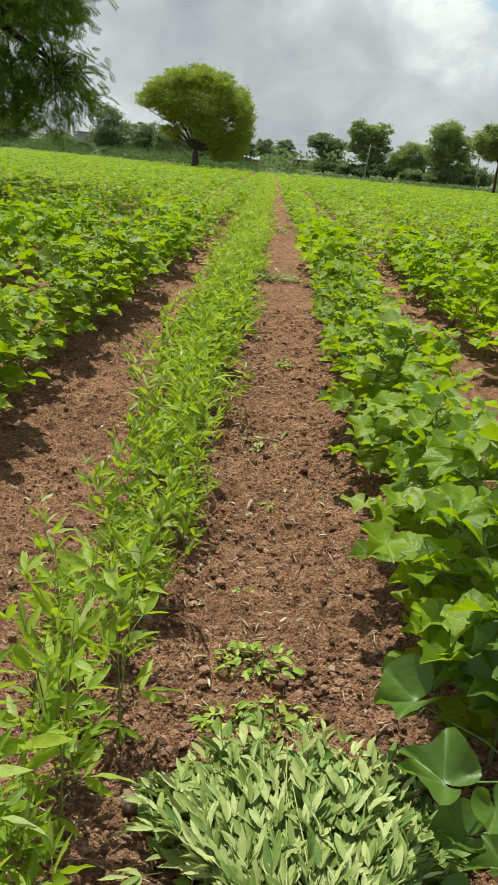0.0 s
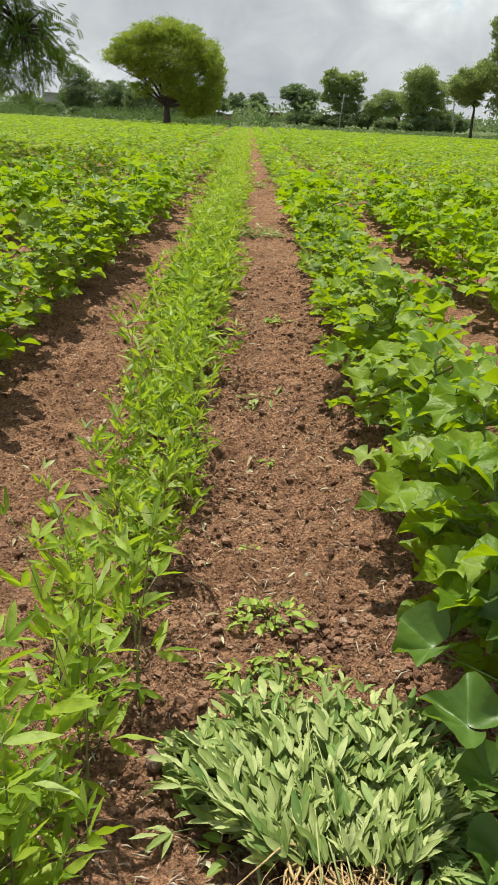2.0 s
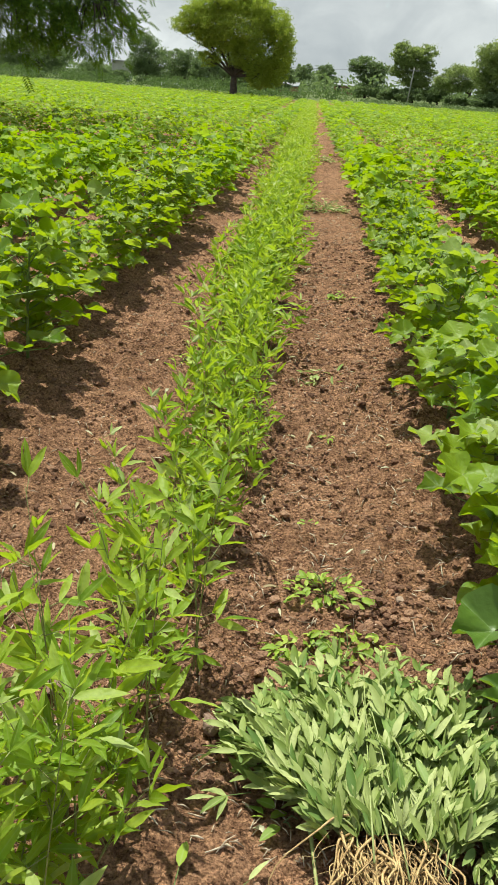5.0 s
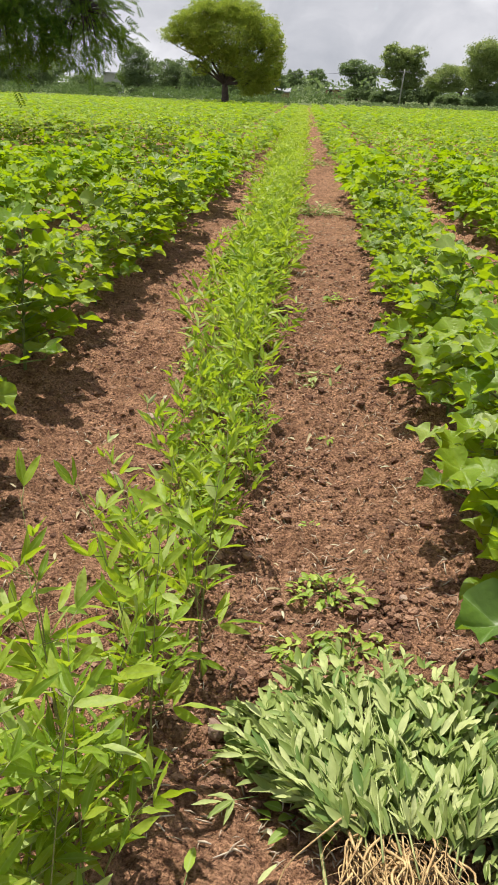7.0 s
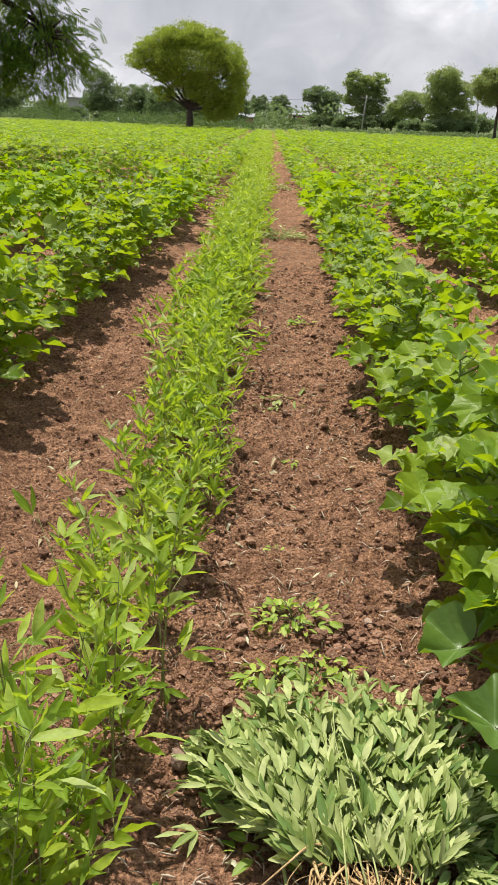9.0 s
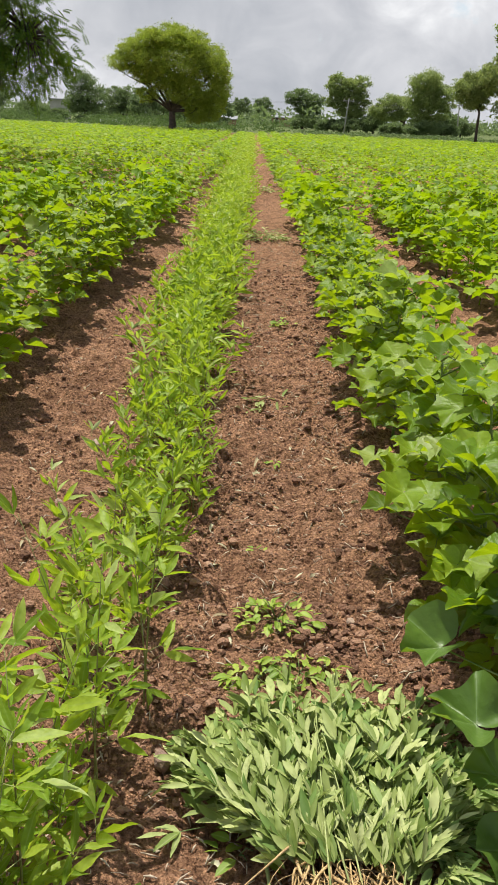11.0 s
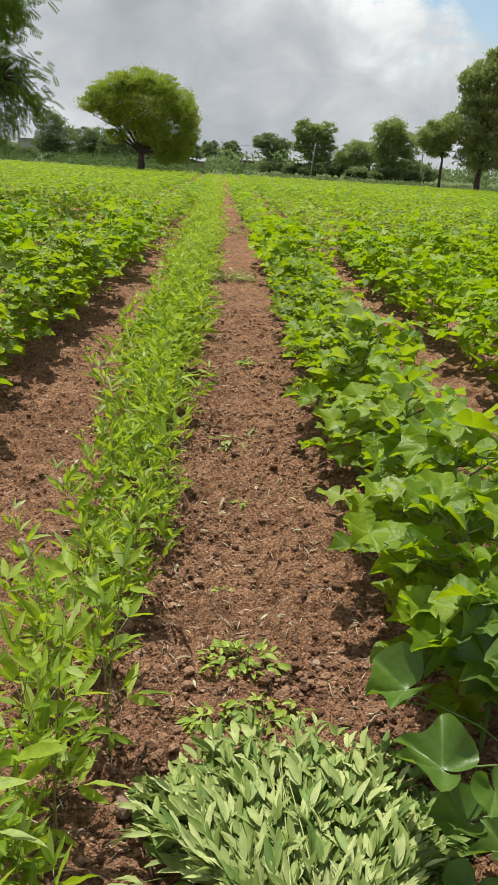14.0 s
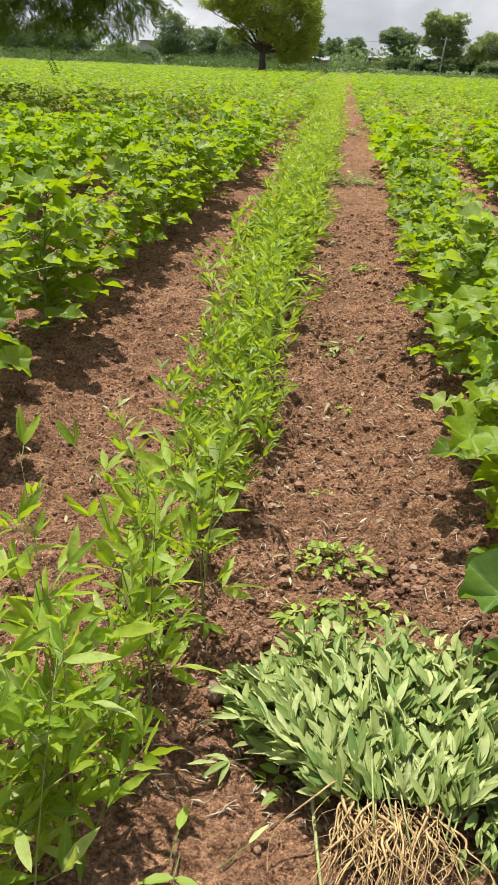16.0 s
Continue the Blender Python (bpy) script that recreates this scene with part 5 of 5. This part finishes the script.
def build_neem():
    """The overhanging tree: drooping sprays of paired narrow leaflets."""
    r = np.random.default_rng(91)
    base = np.array([-6.6, 16.2, 0.0])
    ob = thing("neem_tree", base, "large dark neem tree with drooping leafy branches over the crop", "tree")
    lobes = np.array([(-4.35, 14.3, 2.75, 1.25, 1.3, 1.25), (-3.75, 14.2, 3.5, 0.85, 1.0, 0.9), (-5.7, 15.0, 3.1, 1.7, 1.7, 1.4), (-5.0, 15.2, 4.8, 2.3, 2.2, 1.6), (-7.0, 16.4, 4.4, 2.8, 2.6, 2.2),
                      (-7.2, 16.2, 6.6, 2.6, 2.5, 1.8), (-8.8, 16.8, 3.8, 1.8, 2.0, 1.7), (-3.2, 14.0, 4.4, 0.9, 0.9, 0.6), (-3.45, 14.1, 2.0, 0.6, 0.7, 0.6), (-4.7, 14.3, 2.0, 1.2, 1.1, 0.65), (-6.2, 15.0, 2.1, 1.4, 1.3, 0.7)])
    share = np.array([0.15, 0.08, 0.14, 0.17, 0.18, 0.14, 0.09, 0.05, 0.05, 0.09, 0.08])
    q = np.linspace(0, 1, 7)[:, None]
    line = np.array([0, 0, -0.2]) * (1 - q) + np.array([0.5, -0.4, 3.0]) * q + r.normal(0, 0.04, (7, 3)) * [1, 1, 0]
    v, t = tube(line, np.linspace(0.34, 0.2, 7), 10)
    part("trunk", mesh("trunk", v, t, BARK), ob)
    leaflet = (np.array([(0, 0, 0), (0.15, 0.42, 0.02), (0, 1, -0.18), (-0.15, 0.42, 0.02)]), np.array([(0, 1, 2), (0, 2, 3)]))
    spray = Heap()                                     # one compound leaf: pairs along a rachis, length 1
    for k in range(7):
        y = 0.16 + 0.12 * k
        for s in (-1, 1):
            tr = turns(np.array([[s * 1.0, 0.55, -0.25]]), np.array([[0, 0.2, 1.0]]), [0.30 - 0.012 * abs(k - 3)])
            spray.many(leaflet[0], leaflet[1], tr, np.array([[0, y, -0.12 * y * y]]))
    sv, st = np.concatenate(spray.v), np.concatenate(spray.t)
    crown = Heap()
    for number, ((x, y, z, rx, ry, rz), f) in enumerate(zip(lobes, share)):
        c = np.array([x, y, z])
        heap = Heap()
        heap.add(*tube([line[-1], (line[-1] + c - base) / 2 + [0, 0, 0.5], c - base + [0, 0, rz * 0.5]], [0.12, 0.07, 0.025], 6))
        k = int(720 * f)
        d = unit(r.normal(0, 1, (k, 3)))
        knots = c + d * (0.35 + 0.65 * r.random((k, 1)) ** 0.6) * [rx, ry, rz]
        for e in knots[:: max(1, k // 26)]:
            s = c + (e - c) * 0.15 + [0, 0, rz * 0.35]
            heap.add(*tube([s - base, (s + e) / 2 - base + [0, 0, 0.15], e - base], [0.02, 0.012, 0.004], 4))
        part("limb", heap.mesh("limb", BARK), ob)
        n = int(9200 * f)
        pick = r.integers(0, k, n)
        out = unit((knots[pick] - c) * [1, 1, 0.4] + r.normal(0, 0.5, (n, 3)))
        tip = out * [1, 1, 0.6] + [0, 0, -0.6] + r.normal(0, 0.45, (n, 3))
        up = unit(r.normal(0, 0.7, (n, 3)) + [0, 0, 1])
        crown.many(sv, st, turns(tip, up, r.uniform(0.15, 0.29, n) * (1.6 if number in (3, 4, 5) else 1.0)), knots[pick] + r.normal(0, 0.11, (n, 3)) - base)
    part("crown", crown.mesh("crown", NEEM, False), ob)


# ---- far buildings, poles, sheets ----


def box(x0, x1, y0, y1, z0, z1):
    v = [(x, y, z) for z in (z0, z1) for y in (y0, y1) for x in (x0, x1)]
    f = [(0, 2, 3, 1), (4, 5, 7, 6), (0, 1, 5, 4), (2, 6, 7, 3), (0, 4, 6, 2), (1, 3, 7, 5)]
    t = [(a, b, c) for a, b, c, d in f] + [(a, c, d) for a, b, c, d in f]
    return np.array(v), np.array(t)


def house(at, w, d, h, wall, roof, label, windows, pitch=0.0, name="farm_house"):
    ob = thing(name, at, label, "house", "buildings behind the field")
    v, t = box(-w / 2, w / 2, 0, d, -0.2, h)
    part("wall", mesh("wall", v, t, wall, False), ob)
    e = 0.25
    v = np.array([(-w / 2 - e, -e, h), (w / 2 + e, -e, h), (w / 2 + e, d + e, h + pitch), (-w / 2 - e, d + e, h + pitch)])
    v = np.concatenate([v, v + [0, 0, 0.14]])
    t = np.array([(0, 2, 1), (0, 3, 2), (4, 5, 6), (4, 6, 7), (0, 1, 5), (0, 5, 4), (1, 2, 6), (1, 6, 5), (2, 3, 7), (2, 7, 6), (3, 0, 4), (3, 4, 7)])
    part("roof", mesh("roof", v + [0, 0, 0.004], t, roof, False), ob)
    for n, (x, z0, ww, hh) in enumerate(windows):
        v, t = box(x - ww / 2, x + ww / 2, -0.03, 0.06, z0, z0 + hh)
        part("door" if z0 < 0.1 else "window", mesh("opening", v, t, DARK_HOLE, False), ob)
    return ob


def pole(at, height, lean, label):
    ob = thing("power_pole", at, label, "power pole", "power poles")
    top = np.array([lean, 0, height])
    v, t = tube([[0, 0, -0.2], top * 0.5, top], [0.10, 0.085, 0.065], 8)
    part("shaft", mesh("shaft", v, t, CONCRETE), ob)
    v, t = box(-0.7, 0.7, -0.05, 0.05, height - 0.35, height - 0.25)
    part("crossarm", mesh("crossarm", v + [lean * 0.95, 0, 0], t, CONCRETE, False), ob)
    for x in (-0.6, 0.0, 0.6):
        v, t = tube([[x + lean * 0.95, 0, height - 0.25], [x + lean * 0.95, 0, height - 0.05]], [0.05, 0.03], 6)
        part("insulator", mesh("insulator", v, t, LIMEWASH), ob)
    return ob


def build_far_things():
    house((4.1, 178, 0), 3.4, 3.0, 1.6, BRICK, SHEET_ROOF, "low red-brick farm house among trees", [(-1.0, 0.0, 0.8, 1.5), (0.8, 0.7, 0.8, 0.7)], 0.3)
    house((-27.8, 130, 0), 2.3, 2.4, 2.5, LIMEWASH, SHEET_ROOF, "whitewashed house half hidden by trees", [(0.5, 0.8, 0.5, 0.6)], 0.1)
    house((-6.3, 142, 0), 5.4, 3.0, 0.9, BRICK, SHEET_ROOF, "long low shed with a grey sheet roof", [(1.2, 0.0, 0.8, 0.8)], 0.5, "shed")
    house((9.9, 150, 0), 1.9, 2.0, 0.7, YELLOW_WALL, BLUE_ROOF, "small yellow hut with a blue sheet roof", [(0.3, 0.0, 0.5, 0.6)], 0.15, "hut")
    for x, y in ((-18.4, 110), (-16.9, 110.6)):
        v, t = box(-0.55, 0.55, 0, 0.6, 0, 0.42)
        v = v + np.random.default_rng(3).normal(0, 0.03, v.shape)
        ob = new("sheeted_stack", mesh("sheeted_stack", v, t, WHITE_SHEET, False))
        ob.location = (x, y, 0)
        tagged(ob, "low stack covered in white sheeting", "stack", "white stacks at the field's end")
    pole((11.3, 125.2, 0), 4.3, 0.4, "leaning concrete power pole before a tree")
    pole((-26.5, 150.0, 0), 4.4, 0.1, "concrete power pole among trees")
    pole((24.9, 118.0, 0), 4.2, -0.1, "concrete power pole between two trees")
    for n, (a, b) in enumerate((((11.7, 125.2, 4.05), (24.8, 118.0, 3.95)), ((11.7, 125.2, 4.05), (-26.4, 150.0, 4.15)))):
        a, b = np.array(a), np.array(b)
        for off in (-0.6, 0.0, 0.6):
            q = np.linspace(0, 1, 12)[:, None]
            line = a * (1 - q) + b * q + [off, 0, 0] - np.array([0, 0, 0.7]) * 4 * q * (1 - q)
            v, t = tube(line, np.full(12, 0.006), 3)
            tagged(new("power_line", mesh("power_line", v, t, WIRE)), "thin power line strung between poles", "power line", "power lines")
    # a lone weed that stands above the crop
    sprig((-6.9, 30.2), 26, 0.16, 0.10, 0.75, "lone tall weed standing above the crop", 15, WEED_MESHES, 0.6, "tall_weed", "weed", "tall weeds in the crop")


build_far_things()
build_trees()
build_woods()
build_neem()
build_cotton_rows()
build_bundle()
build_weeds()
build_litter()
build_peas()
build_near_cotton()
